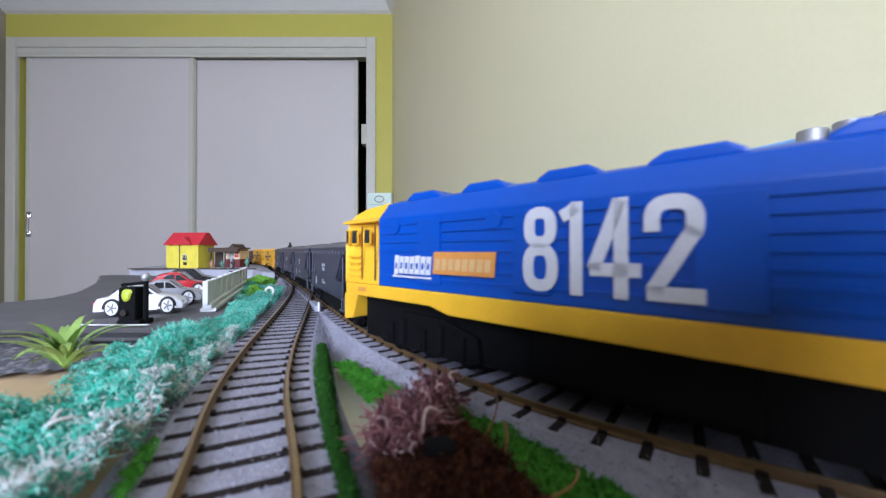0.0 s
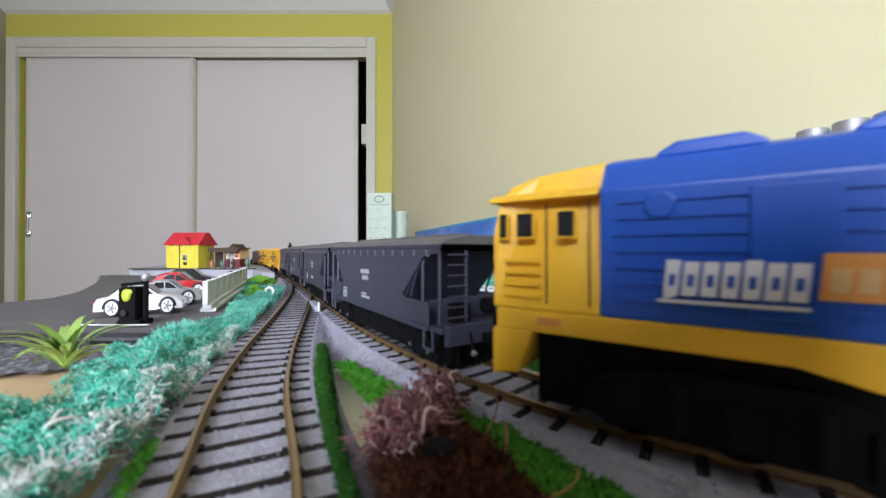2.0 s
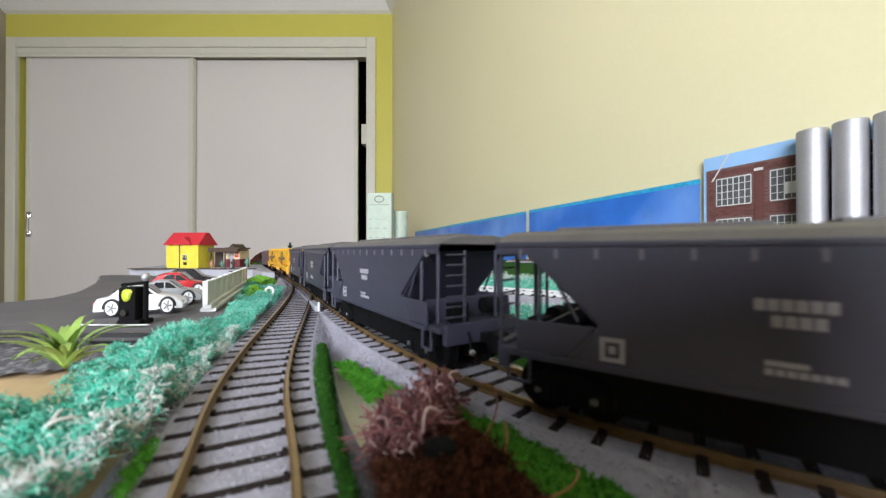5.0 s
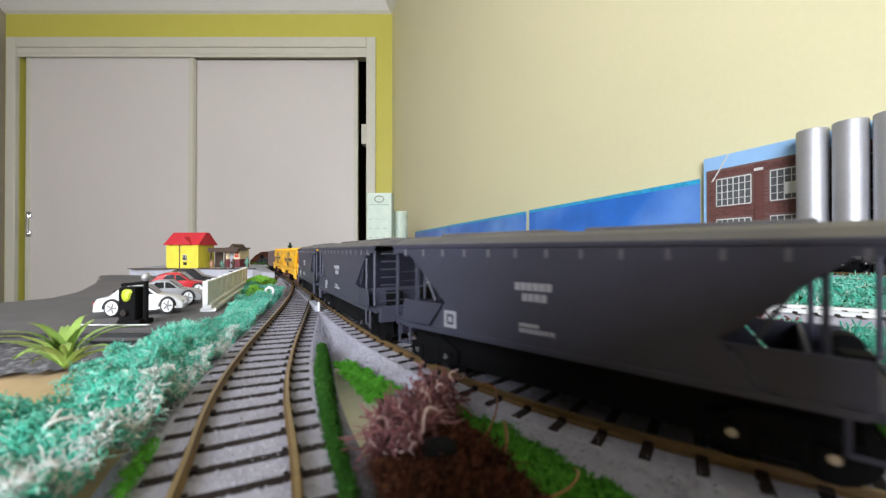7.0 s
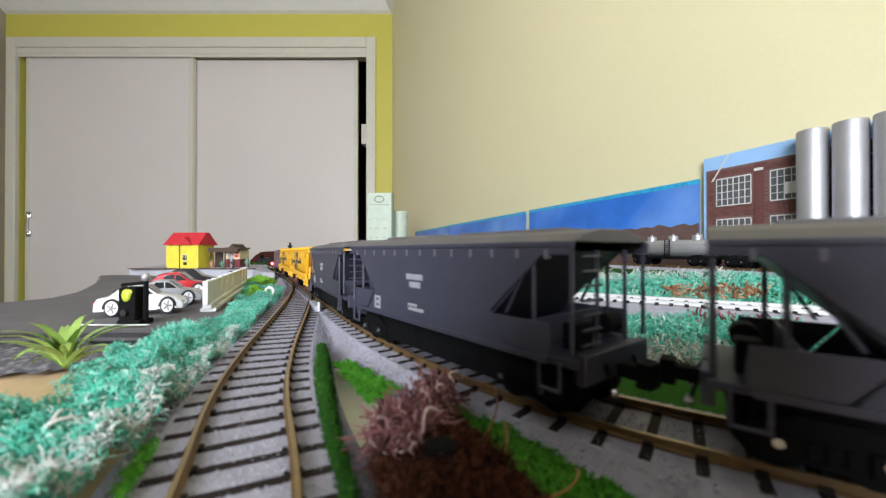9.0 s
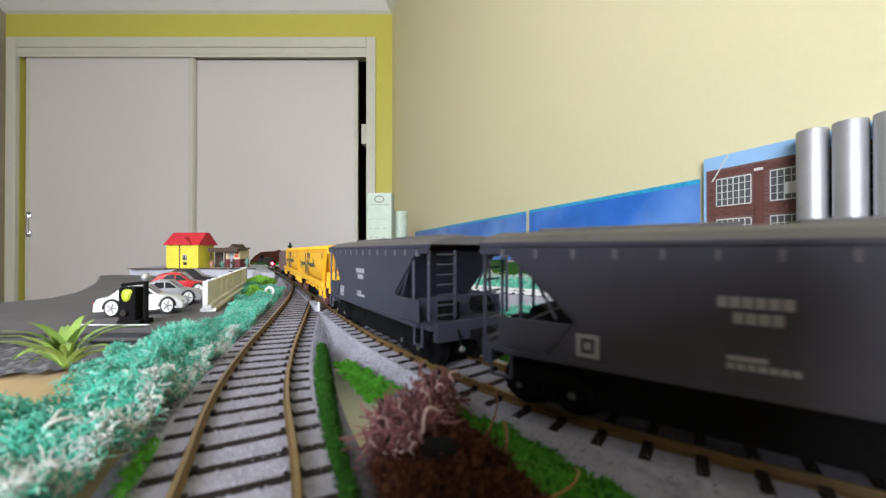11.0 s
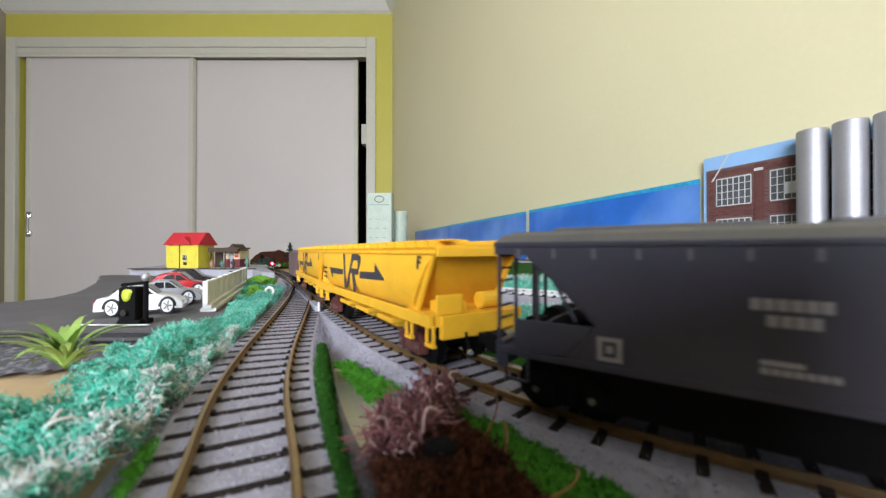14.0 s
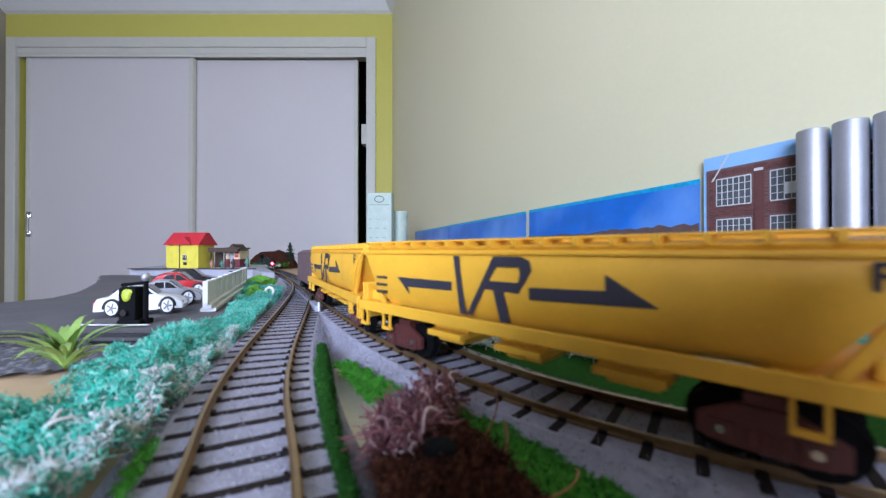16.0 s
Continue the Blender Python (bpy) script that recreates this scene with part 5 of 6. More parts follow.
def tunnel_hill():
    """Rocky mound at the far end, its tunnel mouth a near-black block for the shade inside."""
    h = thing("tunnel_hill", "dark model tunnel mound with green flock and rocks", "hill", pose(-0.458, 0.985, ZR - 0.010))
    bm = bmesh.new()
    bmesh.ops.create_icosphere(bm, subdivisions=4, radius=1.0)
    for v in bm.verts:
        n = 1 + 0.18 * noise.noise(v.co * 3.0) + 0.08 * noise.noise(v.co * 9.0)
        v.co = Vector((v.co.x * 0.062 * n, v.co.y * 0.05 * n, max(0.0, v.co.z * 0.046 * n)))
    part("mound", bm, M["brownflock"], h, smooth=True)
    bm = bmesh.new()
    pts = [(0.024 * math.cos(a), 0.022 * math.sin(a) + 0.008) for a in [math.pi * i / 12 for i in range(13)]]
    prism(bm, [(0.024, 0)] + pts + [(-0.024, 0)], -0.056, -0.030)
    part("tunnel_mouth_shade", bm, M["dark"], h)
    rng = random.Random(7)
    bm = bmesh.new()
    for k in range(9):
        ball(bm, (0.015 + rng.uniform(-0.02, 0.03), -0.062 + rng.uniform(-0.008, 0.01), 0.004 + rng.uniform(0, 0.006)), rng.uniform(0.004, 0.008), 1, 1, 0.7, 8)
    part("rock", bm, M["rock"], h)
    pts = [(-0.458 + rng.uniform(-0.03, 0.06), 0.925 + rng.uniform(-0.015, 0.02), ZR - 0.006 + rng.uniform(0, 0.012)) for _ in range(300)]
    wool("hill_moss", "olive green flock on the tunnel mound", pts, M["turfchip"], 2.5, 0.004, 0.0006, 21)
    # conifer on the mound
    t = thing("model_tree", "small dark green model conifer on the mound", "tree", pose(-0.408, 0.965, ZR + 0.012))
    part("trunk", rods(((0, 0, 0), (0, 0, 0.044), 0.0016, 8, 0.0004)), M["wood"], t)
    vs, fs = [], []
    for k in range(900):
        z = rng.uniform(0.004, 0.046)
        tier = 0.6 + 0.4 * math.sin(z * 700)
        r = (0.047 - z) * 0.55 * tier * math.sqrt(rng.random()) + 0.0006
        a = rng.uniform(0, 2 * math.pi)
        c = np.array((r * math.cos(a), r * math.sin(a), z - r * 0.25))
        i = len(vs)
        for _ in range(3):
            vs.append(tuple(c + np.array([rng.uniform(-0.0022, 0.0022) for _ in range(3)])))
        fs.append((i, i + 1, i + 2))
    me = bpy.data.meshes.new("crown")
    me.from_pydata(vs, [], fs)
    me.materials.append(M["tree"])
    piece("crown", me, t, Matrix())


def wall_point(u, off=0.0):
    """A point along the right-hand wall, off metres in front of it."""
    n = Vector((WALL_DIR.y, -WALL_DIR.x, 0))
    return CORNER + WALL_DIR * u + n * off


def backdrop():
    """Printed sheets standing along the wall, and a brick factory front."""
    ang = math.atan2(WALL_DIR.y, WALL_DIR.x)

    def wm(u, off, z):
        p = wall_point(u, off)
        return Matrix.Translation((p.x, p.y, z)) @ Matrix.Rotation(ang, 4, "Z")
    def sheet_at(u0, u1, z1a, z1b, off, label, hill):
        b = thing("backdrop_panel", label, "backdrop panel", wm(u0, off, ZB), group="blue backdrop panels")
        L = u1 - u0
        bm = bmesh.new()
        prism(bm, [(0, 0.0), (L, 0.0), (L, z1b - ZB - 0.006), (0, z1a - ZB - 0.006)], -0.001, 0.001)
        part("sky_print", bm, M["sky"], b)
        bm = bmesh.new()
        prism(bm, [(0, z1a - ZB - 0.006), (L, z1b - ZB - 0.006), (L, z1b - ZB), (0, z1a - ZB)], -0.0012, 0.0010)
        part("torn_edge", bm, M["skyedge"], b, "bright torn top edge")
        if hill:
            pts = [(0, 0.0)]
            n = 40
            bm = bmesh.new()
            pts = [(L * i / n, 0.079 + 0.003 * noise.noise((i * 0.7, u0, 0)) + (0.003 if i > 24 and i % 3 else 0)) for i in range(n + 1)]
            prism(bm, [(0, 0), (L, 0)] + pts[::-1], -0.0022, -0.0012)
            part("hill_print", bm, M["farhill"], b, "brown hills printed along the bottom")
    sheet_at(0.52, 0.93, 0.989, 0.989, 0.006, "blue printed sky panel against the wall", False)
    sheet_at(0.935, 1.425, 0.990, 0.990, 0.006, "blue printed sky panel standing beside the others", False)
    sheet_at(1.440, 1.815, 0.991, 0.991, 0.006, "blue printed sky panel above brown printed hills", True)
    # brick factory print: relief panel with windows
    f = thing("factory_backdrop", "printed brick factory front with white windows under pale sky", "backdrop panel", wm(1.822, 0.008, ZB))
    H, L = 0.161, 0.55
    part("sky_strip", boxes((0, L, -0.0008, 0.0008, 0, H)), M["skypale"], f)
    part("brick_ground", boxes((0.004, L - 0.002, -0.0016, -0.0009, 0, H - 0.016)), M["mortar"], f)
    bm = bmesh.new()
    bw, bh = 0.0058, 0.0019
    wins = [(0.016 + k * 0.054, z) for k in range(8) for z in (0.052, 0.100)]
    for j in range(int((H - 0.017) / bh)):
        for i in range(int((L - 0.008) / bw)):
            x, z = 0.004 + i * bw + (bw / 2 if j % 2 else 0), j * bh
            if any(a - 0.003 < x + bw / 2 < a + 0.039 and c - 0.001 < z < c + 0.034 for a, c in wins):
                continue
            box(bm, x + 0.0003, x + bw - 0.0003, -0.0019, -0.0015, z + 0.0002, z + bh - 0.0002)
    tagged(part("brickwork", bm, M["brick"], f), kind="stuff")
    part("brick_pier", boxes((0.0555, 0.0640, -0.0028, -0.0019, 0, H - 0.018)), M["brick"], f)
    part("white_plaque", boxes((0.0555, 0.0640, -0.0034, -0.0029, H - 0.026, H - 0.023)), M["winframe"], f)
    rng = random.Random(3)
    for a, c in wins:
        w = part("window", boxes((a, a + 0.036, -0.0020, -0.0015, c, c + 0.033)), M["winglass"], f)
        bars = [(a, a + 0.036, -0.0027, -0.0021, c, c + 0.0012), (a, a + 0.036, -0.0027, -0.0021, c + 0.0318, c + 0.033)]
        bars += [(a + 0.036 * k / 6 - 0.0004, a + 0.036 * k / 6 + 0.0004, -0.0026, -0.0021, c + 0.0012, c + 0.0318) for k in range(0, 7)]
        bars += [(a, a + 0.036, -0.0025, -0.0022, c + 0.033 * k / 4 - 0.0003, c + 0.033 * k / 4 + 0.0003) for k in range(1, 4)]
        part("window_frame", boxes(*bars), M["winframe"], w)
        if rng.random() < 0.7:
            x = a + rng.choice((0.001, 0.0120, 0.0235))
            part("blind", boxes((x, x + 0.0115, -0.0032, -0.0028, c + 0.006, c + 0.006 + rng.uniform(0.010, 0.018))), M["winframe"], w)
    bm = bmesh.new()
    prism(bm, [(0.010, H - 0.03), (0.012, H - 0.03), (0.030, H - 0.001), (0.028, H - 0.001)], -0.0024, -0.0020)
    part("crease", bm, M["winframe"], f, "pale crease in the print")


def silos():
    for k, (x, y) in enumerate(((0.3500, 0.3420), (0.3590, 0.3180), (0.3700, 0.2960), (0.381, 0.270))):
        s = thing("silo", "tall silver-painted cylindrical model silo", "silo", pose(x, y, ZR + 0.013, 0, 0, k * 33), group="silver silos")
        bm = bmesh.new()
        turned(bm, [(0.0114, 0), (0.0114, 0.136), (0.0110, 0.1372), (0.0104, 0.1374), (0.0100, 0.1362), (0.0004, 0.1362)], n=40)
        part("tube", bm, M["silver"], s, smooth=True)
        bm = bmesh.new()
        turned(bm, [(0.0126, 0), (0.0126, 0.004), (0.0116, 0.0045)], n=32)
        part("foot_ring", bm, M["black"], s)


def tank_wagon(s0, label, striped=True):
    p, a = SIDING.at(s0)
    t = thing("tank_wagon", label, "model wagon", Matrix.Translation((p.x, p.y, ZR + 0.0195)) @ Matrix.Rotation(a + math.pi, 4, "Z"), group="silver tank wagons")
    h = 0.048
    bm = bmesh.new()
    prof = [(0.001, -h), (0.0060, -h + 0.0004), (0.0088, -h + 0.002), (0.0098, -h + 0.0042), (0.0098, h - 0.0042), (0.0088, h - 0.002), (0.0060, h - 0.0004), (0.001, h)]
    turned(bm, prof, n=28)
    bmesh.ops.transform(bm, matrix=Matrix.Translation((0, 0, 0.0195)) @ Matrix.Rotation(radians(90), 4, "Y"), verts=bm.verts)
    tank = part("tank", bm, M["silver"], t, "silver tank barrel", smooth=True)
    for x in (-0.028, 0.0, 0.028):
        bm = bmesh.new()
        turned(bm, [(0.0050, 0.0270), (0.0050, 0.0335), (0.0046, 0.0342), (0.0012, 0.0346), (0.0012, 0.0362), (0.0002, 0.0364)], (x, 0, 0), n=20)
        part("dome", bm, M["silver"], tank, smooth=True)
    if striped:
        bm = bmesh.new()
        n = 8
        for i in range(n):
            a0, a1 = [radians(-14 + 32 * (i + k) / n) for k in (0, 1)]
            r0, r1 = 0.0097, 0.0100
            prism(bm, [(-r0 * math.cos(a0), 0.0195 + r0 * math.sin(a0)), (-r1 * math.cos(a0), 0.0195 + r1 * math.sin(a0)), (-r1 * math.cos(a1), 0.0195 + r1 * math.sin(a1)), (-r0 * math.cos(a1), 0.0195 + r0 * math.sin(a1))], -h + 0.0045, h - 0.0045, "x")
        part("stripe", bm, M["red"], tank, "red band along the barrel")
        decal("band_bars", [quad(-0.040 + k * 0.0048, -0.0365 + k * 0.0048, 0.0192, 0.0222) for k in range(5)], M["letter"], tank, -0.0102)
        decal("band_bars", [quad(0.016 + k * 0.0022, 0.0177 + k * 0.0022, 0.0198, 0.0214) for k in range(11)], M["letter"], tank, -0.0102)
    else:
        for z in (0.0160, 0.0235):
            part("seam", rods(((-h + 0.005, -math.sqrt(0.0099 ** 2 - (z - 0.0195) ** 2), z), (h - 0.005, -math.sqrt(0.0099 ** 2 - (z - 0.0195) ** 2), z), 0.0002, 6)), M["carsilver"], tank)
    lad = rods(*[((-0.003, -0.0104, 0.012 + k * 0.0022), (0.003, -0.0104, 0.012 + k * 0.0022), 0.0004, 6) for k in range(8)])
    for x in (-0.003, 0.003):
        rod(lad, (x, -0.0104, 0.009), (x, -0.0104, 0.0300), 0.0005, 6)
    part("ladder", lad, M["black"], t)
    part("underframe", boxes((-h, h, -0.009, 0.009, 0.0072, 0.0100), (-h, h, -0.0115, -0.0105, 0.0078, 0.0095)), M["black"], t, bevel=0.0003)
    for d in (-1, 1):
        coupler(t, d * h, d)
        bogie(t, d * (h - 0.013), M["black"])


def packages():
    zt = ZB
    b = thing("paper_carton", "tall pale mint printed carton on the table end", "carton", pose(-0.2065, 1.20, zt))
    part("box_body", boxes((-0.040, 0.040, -0.03, 0.03, 0, 0.236)), M["mint"], b, bevel=0.002)
    bm = bmesh.new()
    for k in range(20):
        a0, a1 = [2 * math.pi * (k + q) / 20 for q in (0, 1)]
        prism(bm, [(0.016 * math.cos(a0), 0.215 + 0.011 * math.sin(a0)), (0.016 * math.cos(a1), 0.215 + 0.011 * math.sin(a1)), (0.014 * math.cos(a1), 0.215 + 0.009 * math.sin(a1)), (0.014 * math.cos(a0), 0.215 + 0.009 * math.sin(a0))], -0.0305, -0.0301)
    part("oval_mark", bm, M["wood"], b, "dark oval outline mark")
    decal("print_bars", [quad(-0.032, 0.032, 0.196, 0.1975)] + [quad(-0.034 + 0.022 * k, -0.022 + 0.022 * k, 0.15 - 0.03 * j, 0.151 - 0.03 * j) for k in range(3) for j in range(4)], M["figure"], b, -0.0303)
    j = thing("storage_jar", "pale mint patterned cylindrical jar beside the carton", "jar", pose(-0.150, 1.26, zt))
    bm = bmesh.new()
    turned(bm, [(0.025, 0), (0.0262, 0.004), (0.0262, 0.165), (0.0255, 0.168)], n=32)
    part("jar_body", bm, M["mint"], j, smooth=True)
    bm = bmesh.new()
    turned(bm, [(0.0275, 0.166), (0.0275, 0.180), (0.026, 0.184), (0.004, 0.185)], n=32)
    part("lid", bm, M["mint"], j, smooth=True)


def turf_patch(name, label, poly, z, mat, seed, chips, amp=0.0015):
    ob = sheet(name, poly, bumpy(z, amp, 300, seed), mat, label, "grass mat", kind="", cell=0.0012)
    if chips:
        pts = scatter(poly, chips, seed, bumpy(z, amp, 300, seed))
        wool("flock_fibres", "short green flock fibres on the mat", pts, M["turfchip"], 1.5, 0.0009, 0.00011, seed + 1)
    return ob


def centre_island():
    # dark grass strip beside the loop, brown mound, bright mat on the ballast shoulder
    ys = [0.034, 0.055, 0.080, 0.111, 0.148]
    mid, half = [-0.0045, -0.0140, -0.0250, -0.0370, -0.0495], [0.0022, 0.0023, 0.0027, 0.0033, 0.0026]

    def strip_top(x, y):
        u = abs(x - float(np.interp(y, ys, mid))) / float(np.interp(y, ys, half))
        return ZR - 0.0016 - 0.0050 * min(1.4, u) ** 3 + 0.0008 * noise.noise((x * 300, y * 300, 5))
    poly = [(m - h * 1.15, y) for y, m, h in zip(ys, mid, half)] + [(m + h * 1.15, y) for y, m, h in zip(ys, mid, half)][::-1]
    sheet("grass_strip", poly, strip_top, M["turfdark"], "narrow dark green grass mat strip between the tracks", "grass mat", kind="", cell=0.0007)
    wool("flock_fibres", "dark green flock fibres on the strip", scatter(poly, 12000, 5, strip_top), M["turfdarkchip"], 1.5, 0.0009, 0.00011, 6)
    turf_patch("grass_mat_patch", "bright green grass mat patch on grey ballast",
               [(-0.0405, 0.131), (-0.034, 0.134), (-0.0120, 0.1075), (-0.0190, 0.0950)], ZR - 0.0052, M["turf"], 6, 3000)
    turf_patch("grass_mat_patch", "bright green grass mat patch beside the rails",
               [(-0.001, 0.092), (0.0045, 0.0955), (0.013, 0.086), (0.023, 0.070), (0.036, 0.052), (0.026, 0.046), (0.010, 0.066)], ZR - 0.0045, M["turf"], 7, 4000)
    ends = np.linspace(-0.088, -0.038, 8)
    turf_patch("grass_mat_patch", "small green grass mat scrap beside the loop track", [tuple(LOOP.at(q, 0.0145)[0].xy) for q in ends] + [tuple(LOOP.at(q, 0.0172)[0].xy) for q in ends[::-1]], ZR - 0.0016, M["turf"], 8, 1200)
    # pale sheet added for the bare board, where the ply comes out too dark
    bm = bmesh.new()
    prism(bm, [(-0.0430, 0.144), (-0.0345, 0.139), (-0.0200, 0.114), (-0.0150, 0.098), (-0.0160, 0.080), (-0.0225, 0.080), (-0.0300, 0.098), (-0.0345, 0.113)], ZB + 0.0012, ZB + 0.0022, "z")
    tagged(part("pale_board_patch", bm, M["card"], bevel=0.0002), "pale sheet standing in for bare board between the grass mats", "card")
    # brown flock mound with pink wool crest
    def mound(x, y):
        u = ((x - 0.002) / 0.026) ** 2 + ((y - 0.060) / 0.030) ** 2
        return ZB + 0.014 * max(0.0, 1 - u) + 0.001 * noise.noise((x * 300, y * 300, 1))
    poly = [(-0.003, 0.036), (0.018, 0.034), (0.021, 0.044), (0.010, 0.060), (-0.001, 0.080), (-0.008, 0.086), (-0.0125, 0.084), (-0.0125, 0.063), (-0.0080, 0.050)]
    sheet("brown_mound", poly, mound, M["brownflock"], "rust-brown flocked mound beside the main line", "mound", kind="", cell=0.0015)
    wool("brown_wool", "rust-brown wool tangled on the mound", scatter(poly, 7500, 31, lambda x, y: mound(x, y) + 0.0006), M["woolbrown"], 5.0, 0.0022, 0.00012, 32)
    crest = [(-0.0118, 0.064), (-0.004, 0.060), (0.000, 0.074), (0.0016, 0.088), (-0.002, 0.094), (-0.010, 0.089), (-0.0140, 0.080)]

    def tuft(x, y):
        rise = max(0.0, min(1.0, (y - 0.070) / 0.02)) * max(0.0, min(1.0, (x + 0.009) / 0.006))
        return mound(x, y) + random.Random(x * 1e4).uniform(0.0005 + 0.002 * rise, 0.0050 + 0.0095 * rise)
    wool("pink_wool", "dusky pink curled wool tufts crowning the mound", scatter(crest, 3600, 33, tuft), M["woolpink"], 13.0, 0.0062, 0.00021, 34, joints=10)
    wool("wool_loop", "stray tan wool strands trailing over the grass mat", [(0.006, 0.070, ZB + 0.0115), (0.007, 0.068, ZB + 0.0110), (0.012, 0.062, ZB + 0.009), (0.010, 0.064, ZB + 0.010), (0.015, 0.056, ZB + 0.009)], M["woolorange"], 4.5, 0.015, 0.00030, 35, joints=12)
    bm = bmesh.new()
    ball(bm, (0, 0, 0), 0.0022, 1.3, 1, 0.9, 10)
    for v in bm.verts:
        v.co *= 1 + 0.2 * noise.noise(v.co * 900)
    tagged(part("black_pebble", bm, M["black"], None, smooth=True, m=pose(-0.0006, 0.058, ZB + 0.0155)), "small black pebble in the brown wool", "pebble")


def left_wool():
    """Teal wool hedge along the loop, white tufts on its edges."""
    loop_edge = [LOOP.at(s, 0.0166 + max(0.0, -0.012 - s) * 0.11)[0] for s in np.linspace(-0.085, 0.26, 28)]
    outer = [(-0.235, 0.42), (-0.215, 0.395), (-0.188, 0.345), (-0.160, 0.285), (-0.1275, 0.212), (-0.122, 0.180), (-0.128, 0.160), (-0.121, 0.140), (-0.109, 0.116), (-0.099, 0.094), (-0.097, 0.078), (-0.112, 0.062), (-0.140, 0.046), (-0.140, 0.020), (-0.062, 0.020)]
    poly = [(p.x, p.y) for p in loop_edge] + outer[1:]
    top = lambda x, y: ZB + 0.006 + 0.0085 * (0.5 + noise.noise((x * 75, y * 75, 2))) + 0.0025 * noise.noise((x * 300, y * 300, 4)) + 0.003 * max(0, min(1, (0.16 - y) / 0.1))
    sheet("wool_base", poly, lambda x, y: top(x, y) - 0.0012, M["tealmat"], "teal felt matting under the wool hedge", "ground", cell=0.004)
    near = [p for p in scatter(poly, 56000, 41, top) if p[1] < 0.22 or p[0] > -0.3]
    wool("green_wool", "teal green teased wool hedge beside the loop track", near, M["wool"], 4.0, 0.0022, 0.00015, 42)
    edge = []
    rng = random.Random(9)
    for _ in range(2600):
        s = rng.uniform(-0.085, 0.06)
        p = LOOP.at(s, 0.0170 + max(0.0, -0.012 - s) * 0.11 + abs(rng.gauss(0, 0.0024)))[0]
        edge.append((p.x, p.y, top(p.x, p.y) - 0.001 + rng.uniform(0, 0.003)))
    for _ in range(1800):
        x = rng.uniform(-0.12, -0.055)
        y = 0.056 + rng.gauss(0, 0.004) + (x + 0.09) * -0.2
        edge.append((x, y, top(x, y) + 0.0006))
    wool("white_wool", "white woollen strands along the hedge edge", edge, M["woolwhite"], 5.0, 0.0026, 0.00013, 43)
    # single thick yarns: one curl and two zigzags
    for x, y, z, w, h, kind in ((-0.0690, 0.0860, 0.0140, 0.0075, 0.0036, 1), (-0.0740, 0.0700, 0.0140, 0.0070, 0.0050, 0), (-0.0650, 0.0730, 0.0120, 0.0060, 0.0040, 0)):
        pts = []
        for k in range(33):
            u = k / 32
            if kind:
                a = 5.6 * u + 2.4
                pts.append((x + w * (0.30 * math.cos(a) + 0.55 * u), y - 0.005 * u, ZB + z + h * (0.5 * math.sin(a) - 0.7 * u + 0.3)))
            else:
                pts.append((x + w * (u - 0.5) * 1.4, y + 0.003 * math.sin(9 * u), ZB + z + h * (0.5 * abs(math.sin(8.0 * u + x * 90)) - 0.25)))
        bm = rods(*[(a, b, 0.00042, 7) for a, b in zip(pts, pts[1:])])
        tagged(part("wool_loop", bm, M["woolwhite"], None, smooth=True), "thick white curled wool yarn on the hedge", "yarn", "wool yarns")
    # gravel scrap beside the plant
    bed = sheet("gravel_scrap", [(-0.28, 0.125), (-0.168, 0.128), (-0.128, 0.140), (-0.118, 0.166), (-0.20, 0.170), (-0.32, 0.170)], lambda x, y: bumpy(ZB + 0.001, 0.0015, 200)(x, y) + 0.003 * max(0.0, min(1.0, (y - 0.130) / 0.03)), M["gravel"], "loose grey gravel beside the road sheet", "gravel", cell=0.003)
    # bright mossy rocks near the fence end
    for x, y, r, k in ((-0.160, 0.305, 0.0100, 1), (-0.194, 0.385, 0.0130, 2)):
        m = thing("mossy_rock", "pale rock topped with bright green moss", "rock", pose(x, y, ZB + 0.0085), group="mossy rocks")
        bm = bmesh.new()
        bmesh.ops.create_icosphere(bm, subdivisions=3, radius=r)
        for v in bm.verts:
            v.co = Vector((v.co.x * 1.1, v.co.y, max(-0.004, v.co.z * 0.75))) * (1 + 0.4 * noise.noise(v.co * 160 + Vector((k, 0, 0))))
        part("stone", bm, M["rock"], m)
        bm = bmesh.new()
        bmesh.ops.create_icosphere(bm, subdivisions=4, radius=r * 1.05)
        for v in bm.verts:
            n = v.co.normalized()
            q = 1 + 0.4 * noise.noise(v.co / 1.05 * 160 + Vector((k, 0, 0))) + 0.16 * noise.noise(v.co * 520) + 0.08 * noise.noise(v.co * 1500)
            edge = 0.30 + 0.25 * noise.noise(v.co * 260 + Vector((0, k, 0)))
            v.co = Vector((v.co.x * 1.12, v.co.y * 1.03, v.co.z * 0.80)) * (q if n.z > edge else 0.80)
        part("moss", bm, M["moss"], m, "bright yellow-green moss cushion")
    bm = bmesh.new()
    for k in range(16):
        a0, a1 = [2 * math.pi * (k + q) / 16 for q in (0, 1)]
        rod(bm, (0.0030 * math.cos(a0), 0, 0.0030 * math.sin(a0)), (0.0030 * math.cos(a1), 0, 0.0030 * math.sin(a1)), 0.0011, 8)
    tagged(part("white_ring", bm, M["fence"], None, smooth=True, m=pose(-0.1365, 0.285, ZR + 0.0045)), "small white plastic ring in the green wool", "ring")


